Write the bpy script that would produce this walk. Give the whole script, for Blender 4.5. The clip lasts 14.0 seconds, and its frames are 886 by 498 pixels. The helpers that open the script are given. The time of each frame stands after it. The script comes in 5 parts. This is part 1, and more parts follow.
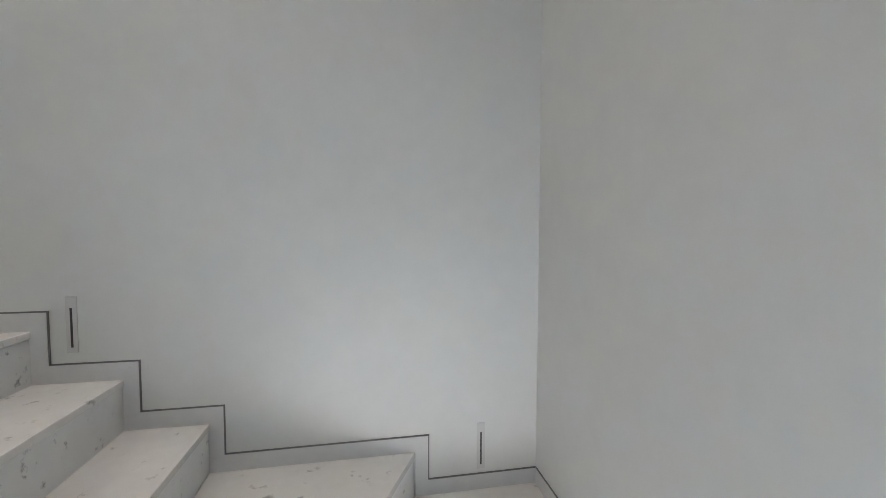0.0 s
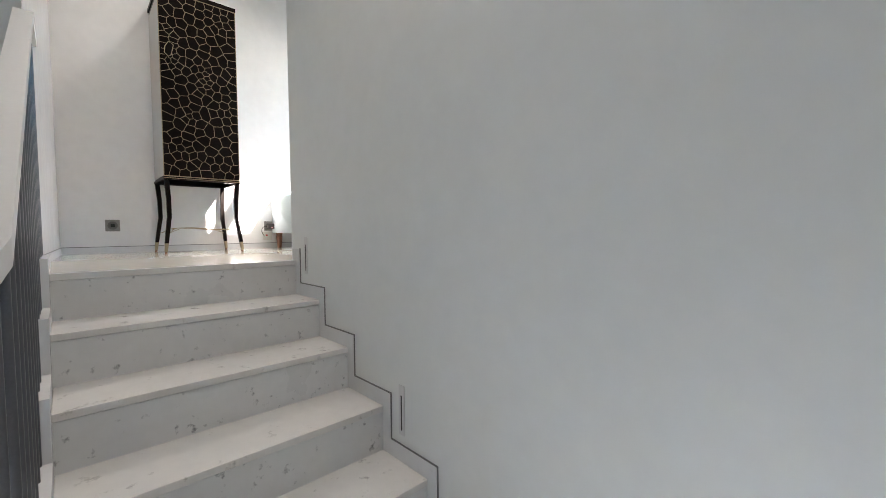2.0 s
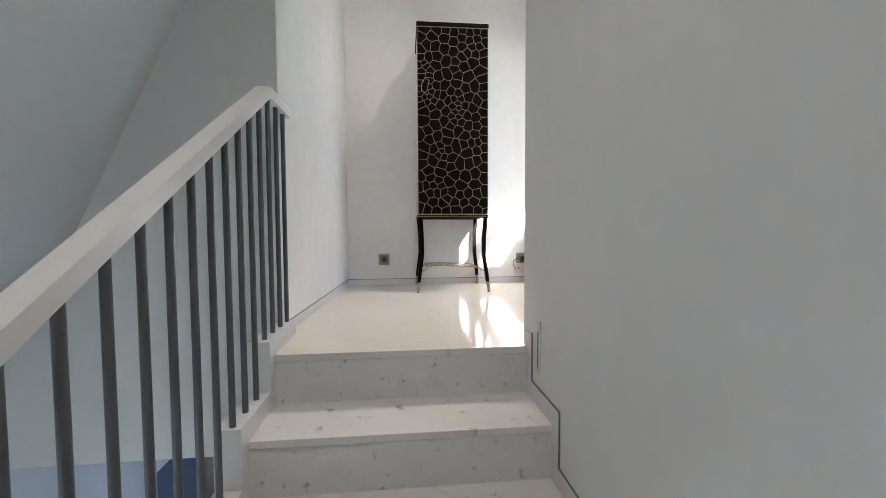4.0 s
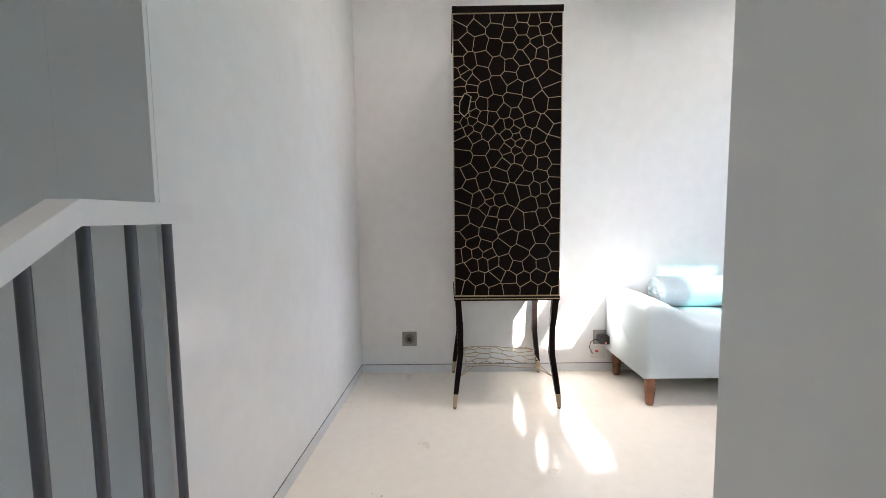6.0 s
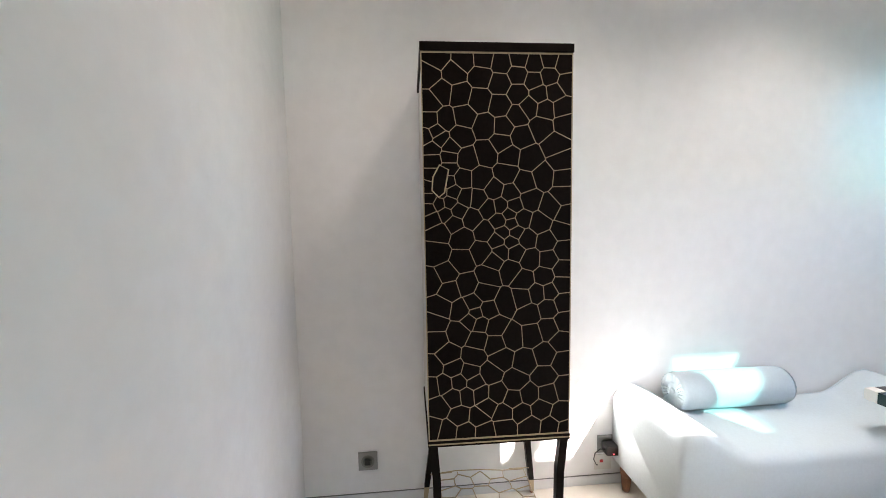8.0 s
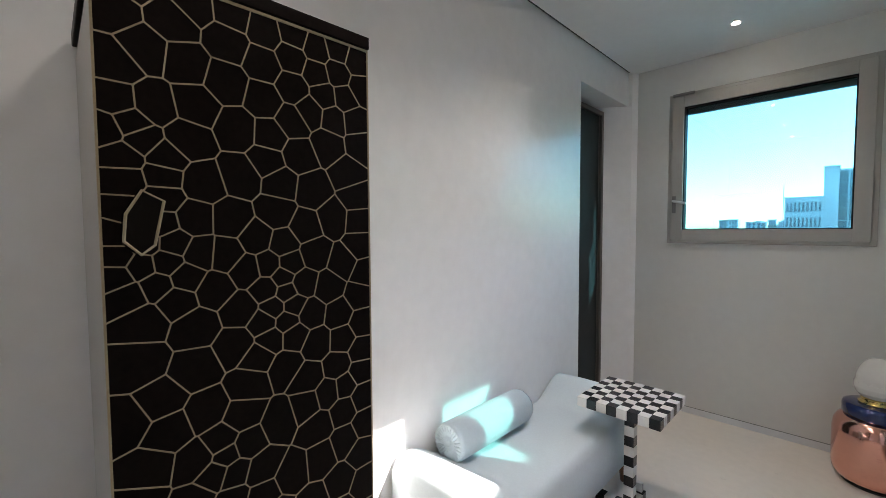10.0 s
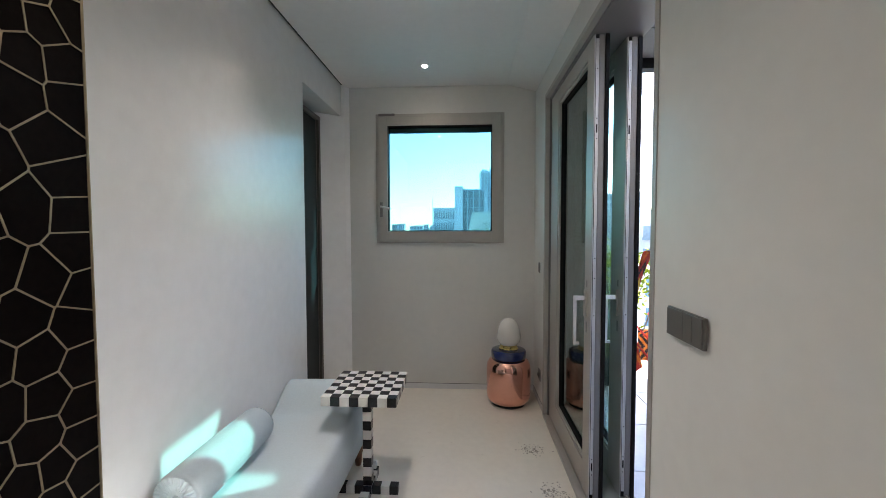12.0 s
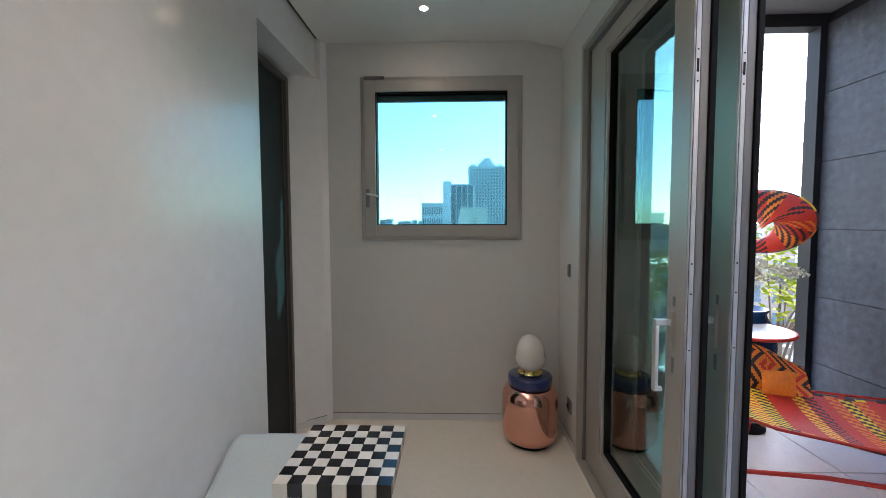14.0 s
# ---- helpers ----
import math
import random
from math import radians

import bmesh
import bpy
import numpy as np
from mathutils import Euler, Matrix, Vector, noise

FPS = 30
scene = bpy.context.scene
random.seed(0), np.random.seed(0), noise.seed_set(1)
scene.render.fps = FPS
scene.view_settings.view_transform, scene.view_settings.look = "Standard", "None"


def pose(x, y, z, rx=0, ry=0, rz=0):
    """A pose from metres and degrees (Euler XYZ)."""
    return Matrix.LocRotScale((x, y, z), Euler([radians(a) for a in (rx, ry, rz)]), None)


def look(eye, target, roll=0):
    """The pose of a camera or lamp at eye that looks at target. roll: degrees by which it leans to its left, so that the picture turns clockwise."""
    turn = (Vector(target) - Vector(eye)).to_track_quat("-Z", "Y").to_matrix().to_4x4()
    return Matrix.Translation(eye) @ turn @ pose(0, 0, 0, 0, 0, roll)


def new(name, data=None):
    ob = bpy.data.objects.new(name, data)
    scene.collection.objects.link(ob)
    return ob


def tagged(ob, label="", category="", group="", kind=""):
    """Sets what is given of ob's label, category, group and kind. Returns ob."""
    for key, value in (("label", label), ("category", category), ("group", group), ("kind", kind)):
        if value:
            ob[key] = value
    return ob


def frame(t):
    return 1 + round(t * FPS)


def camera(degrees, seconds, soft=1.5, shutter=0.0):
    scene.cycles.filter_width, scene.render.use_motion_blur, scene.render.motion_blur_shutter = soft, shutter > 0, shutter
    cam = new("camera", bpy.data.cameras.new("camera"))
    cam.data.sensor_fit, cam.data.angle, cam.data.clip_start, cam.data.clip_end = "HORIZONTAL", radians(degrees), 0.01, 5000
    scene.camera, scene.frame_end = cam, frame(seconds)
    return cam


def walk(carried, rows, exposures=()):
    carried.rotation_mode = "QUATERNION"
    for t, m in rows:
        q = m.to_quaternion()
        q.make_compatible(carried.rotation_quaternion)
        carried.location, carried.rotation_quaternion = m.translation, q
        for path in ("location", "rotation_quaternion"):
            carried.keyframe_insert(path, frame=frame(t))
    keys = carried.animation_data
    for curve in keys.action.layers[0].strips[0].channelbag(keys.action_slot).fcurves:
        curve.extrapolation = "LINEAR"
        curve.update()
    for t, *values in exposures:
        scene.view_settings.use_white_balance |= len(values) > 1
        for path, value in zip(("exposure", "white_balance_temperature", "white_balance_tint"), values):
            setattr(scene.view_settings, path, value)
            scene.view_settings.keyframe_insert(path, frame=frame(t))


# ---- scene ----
cam = camera(95.5, 14.0, 0.85)
PATH = [
    (0, (0.802, 0.455, -0.193), (1.168, 2.418, -0.294), 0.1),
    (0.5, (0.873, 0.554, -0.154), (0.794, 2.55, -0.233), -0.1),
    (1, (0.915, 0.711, -0.048), (0.309, 2.615, -0.123), -0.3),
    (1.5, (0.958, 0.863, 0.03), (-0.051, 2.589, -0.049), -0.0),
    (2, (1.011, 1.073, 0.15), (-0.443, 2.443, 0.059), -0.4),
    (2.5, (0.923, 1.223, 0.172), (-0.797, 2.24, 0.097), -0.5),
    (3, (0.759, 1.358, 0.248), (-1.131, 2.009, 0.18), -0.5),
    (3.2, (0.703, 1.397, 0.277), (-1.224, 1.927, 0.21), -0.4),
    (5.3, (-0.207, 1.528, 0.771), (-2.201, 1.574, 0.618), -0.6),
    (5.5, (-0.308, 1.539, 0.814), (-2.302, 1.578, 0.66), -0.6),
    (6, (-0.516, 1.55, 0.925), (-2.51, 1.547, 0.766), -0.6),
    (6.5, (-0.667, 1.505, 1.074), (-2.659, 1.489, 0.897), -0.7),
    (7, (-0.813, 1.53, 1.151), (-2.804, 1.505, 0.962), -0.7),
    (7.2, (-0.862, 1.534, 1.192), (-2.853, 1.526, 0.999), -0.8),
    (9.3, (-1.405, 1.561, 1.42), (-3.181, 2.474, 1.306), -0.7),
    (9.5, (-1.437, 1.573, 1.425), (-3.127, 2.637, 1.313), -0.6),
    (10, (-1.583, 1.535, 1.413), (-2.995, 2.949, 1.317), -0.3),
    (10.5, (-1.733, 1.503, 1.428), (-2.689, 3.257, 1.336), -0.2),
    (11, (-1.757, 1.474, 1.421), (-2.341, 3.385, 1.333), -0.2),
    (11.5, (-1.76, 1.455, 1.414), (-2.071, 3.429, 1.325), -0.2),
    (12, (-1.774, 1.466, 1.408), (-1.889, 3.461, 1.318), -0.1),
    (12.5, (-1.82, 1.547, 1.39), (-1.852, 3.545, 1.293), -0.2),
    (13, (-1.878, 1.739, 1.364), (-1.912, 3.736, 1.262), -0.2),
    (13.5, (-1.9, 1.96, 1.364), (-1.941, 3.957, 1.262), -0.1),
    (14, (-1.915, 2.167, 1.397), (-1.972, 4.163, 1.284), -0.2),
]
EXPOSURES = [(0, 5.05, 6700, 14), (1.0, 5.2, 6650, 14), (2.0, 5.05, 6600, 14), (3.2, 4.95, 6600, 14), (5.3, 4.75, 6500, 15), (7.2, 4.75, 6650, 16), (9.5, 4.4, 6700, 17), (10.4, 3.75, 6700, 16), (11.0, 4.0, 6850, 16), (12.0, 3.8, 6850, 16), (12.5, 3.85, 6850, 16), (14.0, 3.65, 7100, 18)]
walk(cam, [(t, look(eye, target, roll)) for t, eye, target, roll in PATH], EXPOSURES)

# ---- world, sun and lamps ----
SUN_WAY = Vector((-1.0, -0.495, -0.79)).normalized()
world = bpy.data.worlds.new("world")
scene.world = world
world.use_nodes = True
wn = world.node_tree.nodes
sky = wn.new("ShaderNodeTexSky")
sky.sky_type, sky.sun_disc = "NISHITA", False
sky.sun_elevation = math.asin(-SUN_WAY.z)
sky.sun_rotation = math.atan2(-SUN_WAY.x, -SUN_WAY.y)
sky.air_density, sky.dust_density, sky.ozone_density = 1.0, 0.6, 1.0
world.node_tree.links.new(sky.outputs[0], wn["Background"].inputs[0])
wn["Background"].inputs[1].default_value = 0.15

sun = new("sun", bpy.data.lights.new("sun", "SUN"))
sun.data.energy, sun.data.angle, sun.data.color = 2.4, radians(0.53), (1.0, 0.95, 0.88)
sun.matrix_world = look((0, 0, 30), Vector((0, 0, 30)) + SUN_WAY)


def area(name, eye, target, w, h, power, color=(1, 1, 1)):
    lamp = new(name, bpy.data.lights.new(name, "AREA"))
    lamp.data.shape, lamp.data.size, lamp.data.size_y = "RECTANGLE", w, h
    lamp.data.energy, lamp.data.color = power, color
    lamp.matrix_world = look(eye, target)
    return lamp


# added daylight fills: an unseen window placed in the lower storey, the terrace's roof slot
area("unseen_window_fill", (0.90, -0.93, -1.25), (0.95, 1.5, -1.45), 0.85, 1.1, 0.7, (1.0, 0.98, 0.97)).data.spread = radians(130)
area("roof_slot_fill", (0.64, 3.38, 3.16), (-1.1, 3.1, 1.2), 0.6, 2.4, 0.5, (1.0, 0.95, 0.90))

# ---- materials ----
def material(name, color, rough=0.5, metal=0.0, vary=0.0, scale=6.0, bump=0.0, bump_scale=60.0, spec=0.5, coat=0.0, tint=None, bump_detail=4):
    """Principled surface with two scales of variation and fine relief."""
    m = bpy.data.materials.new(name)
    m.use_nodes = True
    t = m.node_tree
    p = t.nodes["Principled BSDF"]
    p.inputs["Roughness"].default_value = rough
    p.inputs["Metallic"].default_value = metal
    p.inputs["Specular IOR Level"].default_value = spec
    p.inputs["Coat Weight"].default_value = coat
    p.inputs["Base Color"].default_value = (*color, 1)
    co = t.nodes.new("ShaderNodeTexCoord")
    if vary:
        a, b = t.nodes.new("ShaderNodeTexNoise"), t.nodes.new("ShaderNodeTexNoise")
        a.inputs["Scale"].default_value, a.inputs["Detail"].default_value = scale, 5
        b.inputs["Scale"].default_value, b.inputs["Detail"].default_value = scale * 9, 3
        add = t.nodes.new("ShaderNodeMath")
        add.operation = "ADD"
        ramp = t.nodes.new("ShaderNodeMapRange")
        ramp.inputs["From Min"].default_value, ramp.inputs["From Max"].default_value = 0.7, 1.3
        mix = t.nodes.new("ShaderNodeMix")
        mix.data_type = "RGBA"
        dark = tint or tuple(c * (1 - vary) for c in color)
        mix.inputs["A"].default_value, mix.inputs["B"].default_value = (*dark, 1), (*(min(1, c * (1 + vary * 0.4)) for c in color), 1)
        for n in (a, b):
            t.links.new(co.outputs["Object"], n.inputs["Vector"])
        t.links.new(a.outputs[0], add.inputs[0])
        t.links.new(b.outputs[0], add.inputs[1])
        t.links.new(add.outputs[0], ramp.inputs["Value"])
        t.links.new(ramp.outputs[0], mix.inputs["Factor"])
        t.links.new(mix.outputs["Result"], p.inputs["Base Color"])
        rr = t.nodes.new("ShaderNodeMapRange")
        rr.inputs["To Min"].default_value, rr.inputs["To Max"].default_value = max(0.02, rough * 0.85), min(1, rough * 1.2)
        t.links.new(a.outputs[0], rr.inputs["Value"])
        t.links.new(rr.outputs[0], p.inputs["Roughness"])
    if bump:
        n, bp = t.nodes.new("ShaderNodeTexNoise"), t.nodes.new("ShaderNodeBump")
        n.inputs["Scale"].default_value, n.inputs["Detail"].default_value = bump_scale, bump_detail
        bp.inputs["Strength"].default_value, bp.inputs["Distance"].default_value = bump, 0.004
        t.links.new(co.outputs["Object"], n.inputs["Vector"])
        t.links.new(n.outputs[0], bp.inputs["Height"])
        t.links.new(bp.outputs[0], p.inputs["Normal"])
    return m


def marble(name, base, spot, rough, spots=0.62, spot_scale=22.0, vein=0.0):
    """Pale polished limestone: soft clouds, scattered grey specks and faint veins."""
    m = material(name, base, rough, vary=0.05, scale=2.5)
    t = m.node_tree
    p = t.nodes["Principled BSDF"]
    src = p.inputs["Base Color"].links[0].from_socket
    co = t.nodes.new("ShaderNodeTexCoord")
    n = t.nodes.new("ShaderNodeTexNoise")
    n.inputs["Scale"].default_value, n.inputs["Detail"].default_value, n.inputs["Roughness"].default_value = spot_scale, 6, 0.6
    r = t.nodes.new("ShaderNodeMapRange")
    r.inputs["From Min"].default_value, r.inputs["From Max"].default_value = spots, spots + 0.12
    mix = t.nodes.new("ShaderNodeMix")
    mix.data_type = "RGBA"
    mix.inputs["B"].default_value = (*spot, 1)
    t.links.new(co.outputs["Object"], n.inputs["Vector"])
    t.links.new(n.outputs[0], r.inputs["Value"])
    t.links.new(r.outputs[0], mix.inputs["Factor"])
    t.links.new(src, mix.inputs["A"])
    t.links.new(mix.outputs["Result"], p.inputs["Base Color"])
    if vein:
        w = t.nodes.new("ShaderNodeTexWave")
        w.inputs["Scale"].default_value, w.inputs["Distortion"].default_value, w.inputs["Detail"].default_value = 0.9, 9.0, 4
        r2 = t.nodes.new("ShaderNodeMapRange")
        r2.inputs["From Min"].default_value, r2.inputs["From Max"].default_value, r2.inputs["To Max"].default_value = 0.97, 1.0, vein
        mix2 = t.nodes.new("ShaderNodeMix")
        mix2.data_type = "RGBA"
        mix2.inputs["B"].default_value = (*spot, 1)
        t.links.new(co.outputs["Object"], w.inputs["Vector"])
        t.links.new(w.outputs["Fac"], r2.inputs["Value"])
        t.links.new(r2.outputs[0], mix2.inputs["Factor"])
        t.links.new(mix.outputs["Result"], mix2.inputs["A"])
        t.links.new(mix2.outputs["Result"], p.inputs["Base Color"])
    return m


def glass(name, tint):
    """A thin tinted pane: clear with its tint, and gloss by angle."""
    m = bpy.data.materials.new(name)
    m.use_nodes = True
    t = m.node_tree
    t.nodes.remove(t.nodes["Principled BSDF"])
    tr, gl, lw, mx = (t.nodes.new("ShaderNode" + k) for k in ("BsdfTransparent", "BsdfGlossy", "LayerWeight", "MixShader"))
    tr.inputs[0].default_value = (*tint, 1)
    gl.inputs["Roughness"].default_value = 0.0
    gl.inputs[0].default_value = (0.95, 1, 1, 1)
    lw.inputs["Blend"].default_value = 0.5
    pw, rg = t.nodes.new("ShaderNodeMath"), t.nodes.new("ShaderNodeMapRange")
    pw.operation, pw.inputs[1].default_value = "POWER", 3.5
    rg.inputs["To Min"].default_value, rg.inputs["To Max"].default_value = 0.05, 0.9
    t.links.new(lw.outputs["Facing"], pw.inputs[0])
    t.links.new(pw.outputs[0], rg.inputs["Value"])
    t.links.new(rg.outputs[0], mx.inputs[0])
    t.links.new(tr.outputs[0], mx.inputs[1])
    t.links.new(gl.outputs[0], mx.inputs[2])
    t.links.new(mx.outputs[0], t.nodes["Material Output"].inputs[0])
    return m


def glow(name, color, strength):
    m = bpy.data.materials.new(name)
    m.use_nodes = True
    p = m.node_tree.nodes["Principled BSDF"]
    p.inputs["Emission Color"].default_value, p.inputs["Emission Strength"].default_value = (*color, 1), strength
    return m


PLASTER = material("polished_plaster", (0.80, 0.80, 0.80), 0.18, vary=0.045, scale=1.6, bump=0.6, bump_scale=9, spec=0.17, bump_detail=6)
# darker copies of the white plaster: shade of the dimmer walls in their colour
PLASTER_SHADED = material("shaded_plaster", (0.645, 0.645, 0.62), 0.45, vary=0.04, scale=1.8, bump=0.05, bump_scale=9)
STAIR_PLASTER = material("shaded_stair_plaster", (0.69, 0.705, 0.695), 0.42, vary=0.04, scale=1.4, bump=0.04, bump_scale=8)
CEILING = material("ceiling_paint", (0.78, 0.78, 0.77), 0.6, vary=0.03, scale=2)
FLOOR = marble("floor_marble", (0.78, 0.73, 0.65), (0.50, 0.44, 0.37), 0.1, 0.655, 7.0)
STEP = marble("step_stone", (0.72, 0.73, 0.73), (0.20, 0.21, 0.22), 0.28, 0.615, 24.0)
TREAD = marble("tread_stone", (0.76, 0.75, 0.73), (0.36, 0.35, 0.34), 0.2, 0.625, 16.0)
SKIRT = marble("skirting_stone", (0.70, 0.71, 0.72), (0.45, 0.45, 0.46), 0.25, 0.68, 20.0)
GROOVE = material("dark_gap_shade", (0.06, 0.06, 0.06), 0.8)
JOINT = material("stone_joint", (0.17, 0.17, 0.17), 0.8)
RAIL = material("rail_paint", (0.72, 0.72, 0.72), 0.3, vary=0.03, scale=8)
BAR = material("brushed_steel", (0.13, 0.135, 0.145), 0.36, 0.85, vary=0.1, scale=30)
WOOD = material("dark_macassar", (0.0070, 0.0046, 0.0038), 0.33, vary=0.5, scale=9, spec=0.07)
BRASS = material("pale_brass", (0.42, 0.34, 0.22), 0.4, 0.4, vary=0.15, scale=20)
GOLD = material("polished_brass", (0.85, 0.65, 0.25), 0.14, 1.0, vary=0.08, scale=15)
# pale tone stands in for the white wall mirrored in the cabinet's sides
SIDE_SHEEN = material("satin_side_reflection", (0.50, 0.49, 0.47), 0.42, 0.6, vary=0.05, scale=12)
FABRIC = material("pale_blue_linen", (0.60, 0.68, 0.71), 0.92, vary=0.05, scale=90, bump=0.5, bump_scale=420, spec=0.2)
BOLSTER = material("blue_grey_linen", (0.52, 0.60, 0.64), 0.92, vary=0.05, scale=90, bump=0.5, bump_scale=420, spec=0.2)
LEGWOOD = material("turned_beech", (0.24, 0.10, 0.045), 0.35, vary=0.3, scale=25)
BLACK = material("black_inlay", (0.012, 0.012, 0.016), 0.2, vary=0.2, scale=30)
WHITE = material("white_inlay", (0.74, 0.72, 0.68), 0.2, vary=0.06, scale=30)
COPPER = material("copper_mirror", (0.82, 0.42, 0.33), 0.13, 1.0, vary=0.05, scale=5)
BLUEGLASS = material("blue_enamel", (0.010, 0.025, 0.12), 0.12, vary=0.15, scale=12, coat=0.6)
PORCELAIN = material("white_porcelain", (0.70, 0.69, 0.66), 0.2, vary=0.04, scale=20, coat=0.3)
ALU = material("taupe_aluminium", (0.42, 0.40, 0.37), 0.42, 0.35, vary=0.05, scale=20)
ALU_DARK = material("grey_aluminium", (0.20, 0.19, 0.19), 0.4, 0.4, vary=0.06, scale=20)
CHROME = material("bright_strip", (0.52, 0.52, 0.53), 0.42, 0.75, vary=0.05, scale=20)
GASKET = material("black_gasket", (0.010, 0.010, 0.011), 0.6, vary=0.2, scale=30, spec=0.12)
HANDLE = material("satin_handle", (0.70, 0.70, 0.70), 0.3, 0.8, vary=0.04, scale=20)
SWITCH = material("switch_metal", (0.20, 0.19, 0.18), 0.35, 0.7, vary=0.1, scale=40)
SOCKET = material("socket_grey", (0.28, 0.27, 0.26), 0.45, 0.3)
PLUG = material("black_plug", (0.02, 0.02, 0.02), 0.4)
DOORGREY = material("dark_door_lacquer", (0.022, 0.027, 0.028), 0.6, vary=0.1, scale=6, spec=0.25)
PANE = glass("window_glass", (0.285, 0.50, 0.535))
TEAL = glass("tinted_glass", (0.50, 0.66, 0.65))
SPOT = glow("downlight", (1.0, 0.9, 0.75), 12.0)
SLATE = material("slate_panel", (0.040, 0.045, 0.058), 0.5, vary=0.6, scale=16, bump=0.3, bump_scale=60, spec=0.18)
SLATE_EDGE = material("black_steel", (0.012, 0.012, 0.014), 0.5, vary=0.2, scale=8, spec=0.15)
SOFFIT = material("soffit_panel", (0.08, 0.078, 0.084), 0.6, vary=0.2, scale=4)
DECK = material("terrace_tile", (0.62, 0.60, 0.60), 0.45, vary=0.08, scale=4)
LOWWALL = material("lower_wall", (0.72, 0.69, 0.67), 0.6, vary=0.03, scale=2)


# ---- building helpers ----
def part(name, bm, mat, parent=None, label="", smooth=False):
    me = bpy.data.meshes.new(name)
    bmesh.ops.recalc_face_normals(bm, faces=bm.faces[:])
    bm.to_mesh(me)
    bm.free()
    for m in (mat if isinstance(mat, (list, tuple)) else [mat]):
        me.materials.append(m)
    if smooth:
        for p in me.polygons:
            p.use_smooth = True
    ob = new(name, me)
    ob.parent = parent
    if label:
        ob["label"] = label
    return ob


def thing(name, place, label, category, group="", kind=""):
    ob = new(name)
    ob.location = place
    ob.empty_display_size = 0.1
    return tagged(ob, label, category, group, kind)


def add_box(bm, x0, x1, y0, y1, z0, z1, bevel=0.0, mat=0):
    r = bmesh.ops.create_cube(bm, size=1.0)
    vs = r["verts"]
    for v in vs:
        v.co = ((x0 + x1) / 2 + v.co.x * (x1 - x0), (y0 + y1) / 2 + v.co.y * (y1 - y0), (z0 + z1) / 2 + v.co.z * (z1 - z0))
    fs = list({f for v in vs for f in v.link_faces})
    for f in fs:
        f.material_index = mat
    if bevel:
        es = list({e for v in vs for e in v.link_edges})
        bmesh.ops.bevel(bm, geom=es, offset=bevel, segments=2, affect="EDGES", profile=0.6)
    return vs


def box(x0, x1, y0, y1, z0, z1, bevel=0.0):
    bm = bmesh.new()
    add_box(bm, x0, x1, y0, y1, z0, z1, bevel)
    return bm


def add_prism(bm, pts, z0, z1):
    """Upright prism over a plan polygon."""
    lo = [bm.verts.new((x, y, z0)) for x, y in pts]
    hi = [bm.verts.new((x, y, z1)) for x, y in pts]
    bm.faces.new(lo[::-1])
    bm.faces.new(hi)
    n = len(pts)
    for i in range(n):
        bm.faces.new((lo[i], lo[(i + 1) % n], hi[(i + 1) % n], hi[i]))
    return lo + hi


def prism(pts, z0, z1):
    bm = bmesh.new()
    add_prism(bm, pts, z0, z1)
    return bm


def lathe(profile, steps=40, cx=0, cy=0, z=0):
    """Turned shape from (radius, height) pairs."""
    bm = bmesh.new()
    rings = []
    for r, h in profile:
        rings.append([bm.verts.new((cx + r * math.cos(a), cy + r * math.sin(a), z + h)) for a in (2 * math.pi * i / steps for i in range(steps))])
    for a, b in zip(rings, rings[1:]):
        for i in range(steps):
            bm.faces.new((a[i], a[(i + 1) % steps], b[(i + 1) % steps], b[i]))
    bm.faces.new(rings[0][::-1])
    bm.faces.new(rings[-1])
    return bm


def add_tube(bm, pts, radius, sides=8, closed=False, radii=None):
    pts = [Vector(p) for p in pts]
    n = len(pts)
    rings = []
    side = None
    for i, p in enumerate(pts):
        a = pts[(i - 1) % n] if closed or i else p
        b = pts[(i + 1) % n] if closed or i < n - 1 else p
        d = (b - a).normalized()
        if side is None:
            side = d.orthogonal().normalized()
        side = (side - d * side.dot(d)).normalized()
        up = d.cross(side)
        r = radii[i] if radii else radius
        rings.append([bm.verts.new(p + (side * math.cos(k) + up * math.sin(k)) * r) for k in (2 * math.pi * j / sides for j in range(sides))])
    pairs = list(zip(rings, rings[1:])) + ([(rings[-1], rings[0])] if closed else [])
    for a, b in pairs:
        for j in range(sides):
            bm.faces.new((a[j], a[(j + 1) % sides], b[(j + 1) % sides], b[j]))
    if not closed:
        bm.faces.new(rings[0][::-1])
        bm.faces.new(rings[-1])


def tube(pts, radius, sides=8, closed=False, radii=None):
    bm = bmesh.new()
    add_tube(bm, pts, radius, sides, closed, radii)
    return bm


def structure(name, bm, mat, label, category):
    return tagged(part(name, bm, mat), label, category, "", "structure")


# ---- the plan ----
WEST, EAST, NORTH = -2.86, -1.18, 5.0
STAIR_N, STAIR_E = 1.955, 1.469
CEIL = 2.66
RISE, TREAD_D, TOP_X = 0.175, 0.259, -1.045
LEVELS = 7
RISERS = [TOP_X + TREAD_D * k for k in range(6)] + [0.974]
CURB_S, FLIGHT_S = 0.955, 1.03
WALL_END = -1.31
FAR_DOWN = -2.9

# hall floor, one slab with the stair's top nosing cut off at its edge
structure("floor", prism([(WEST - 0.3, 0.7), (WALL_END - 0.02, 0.7), (WALL_END - 0.02, 0.957), (TOP_X - 0.02, 0.957), (TOP_X - 0.02, STAIR_N + 0.1), (EAST, STAIR_N + 0.1), (EAST, NORTH + 0.1), (WEST - 0.3, NORTH + 0.1)], -0.5, 0.0),
          FLOOR, "polished cream marble floor with faint veins and stains", "floor")

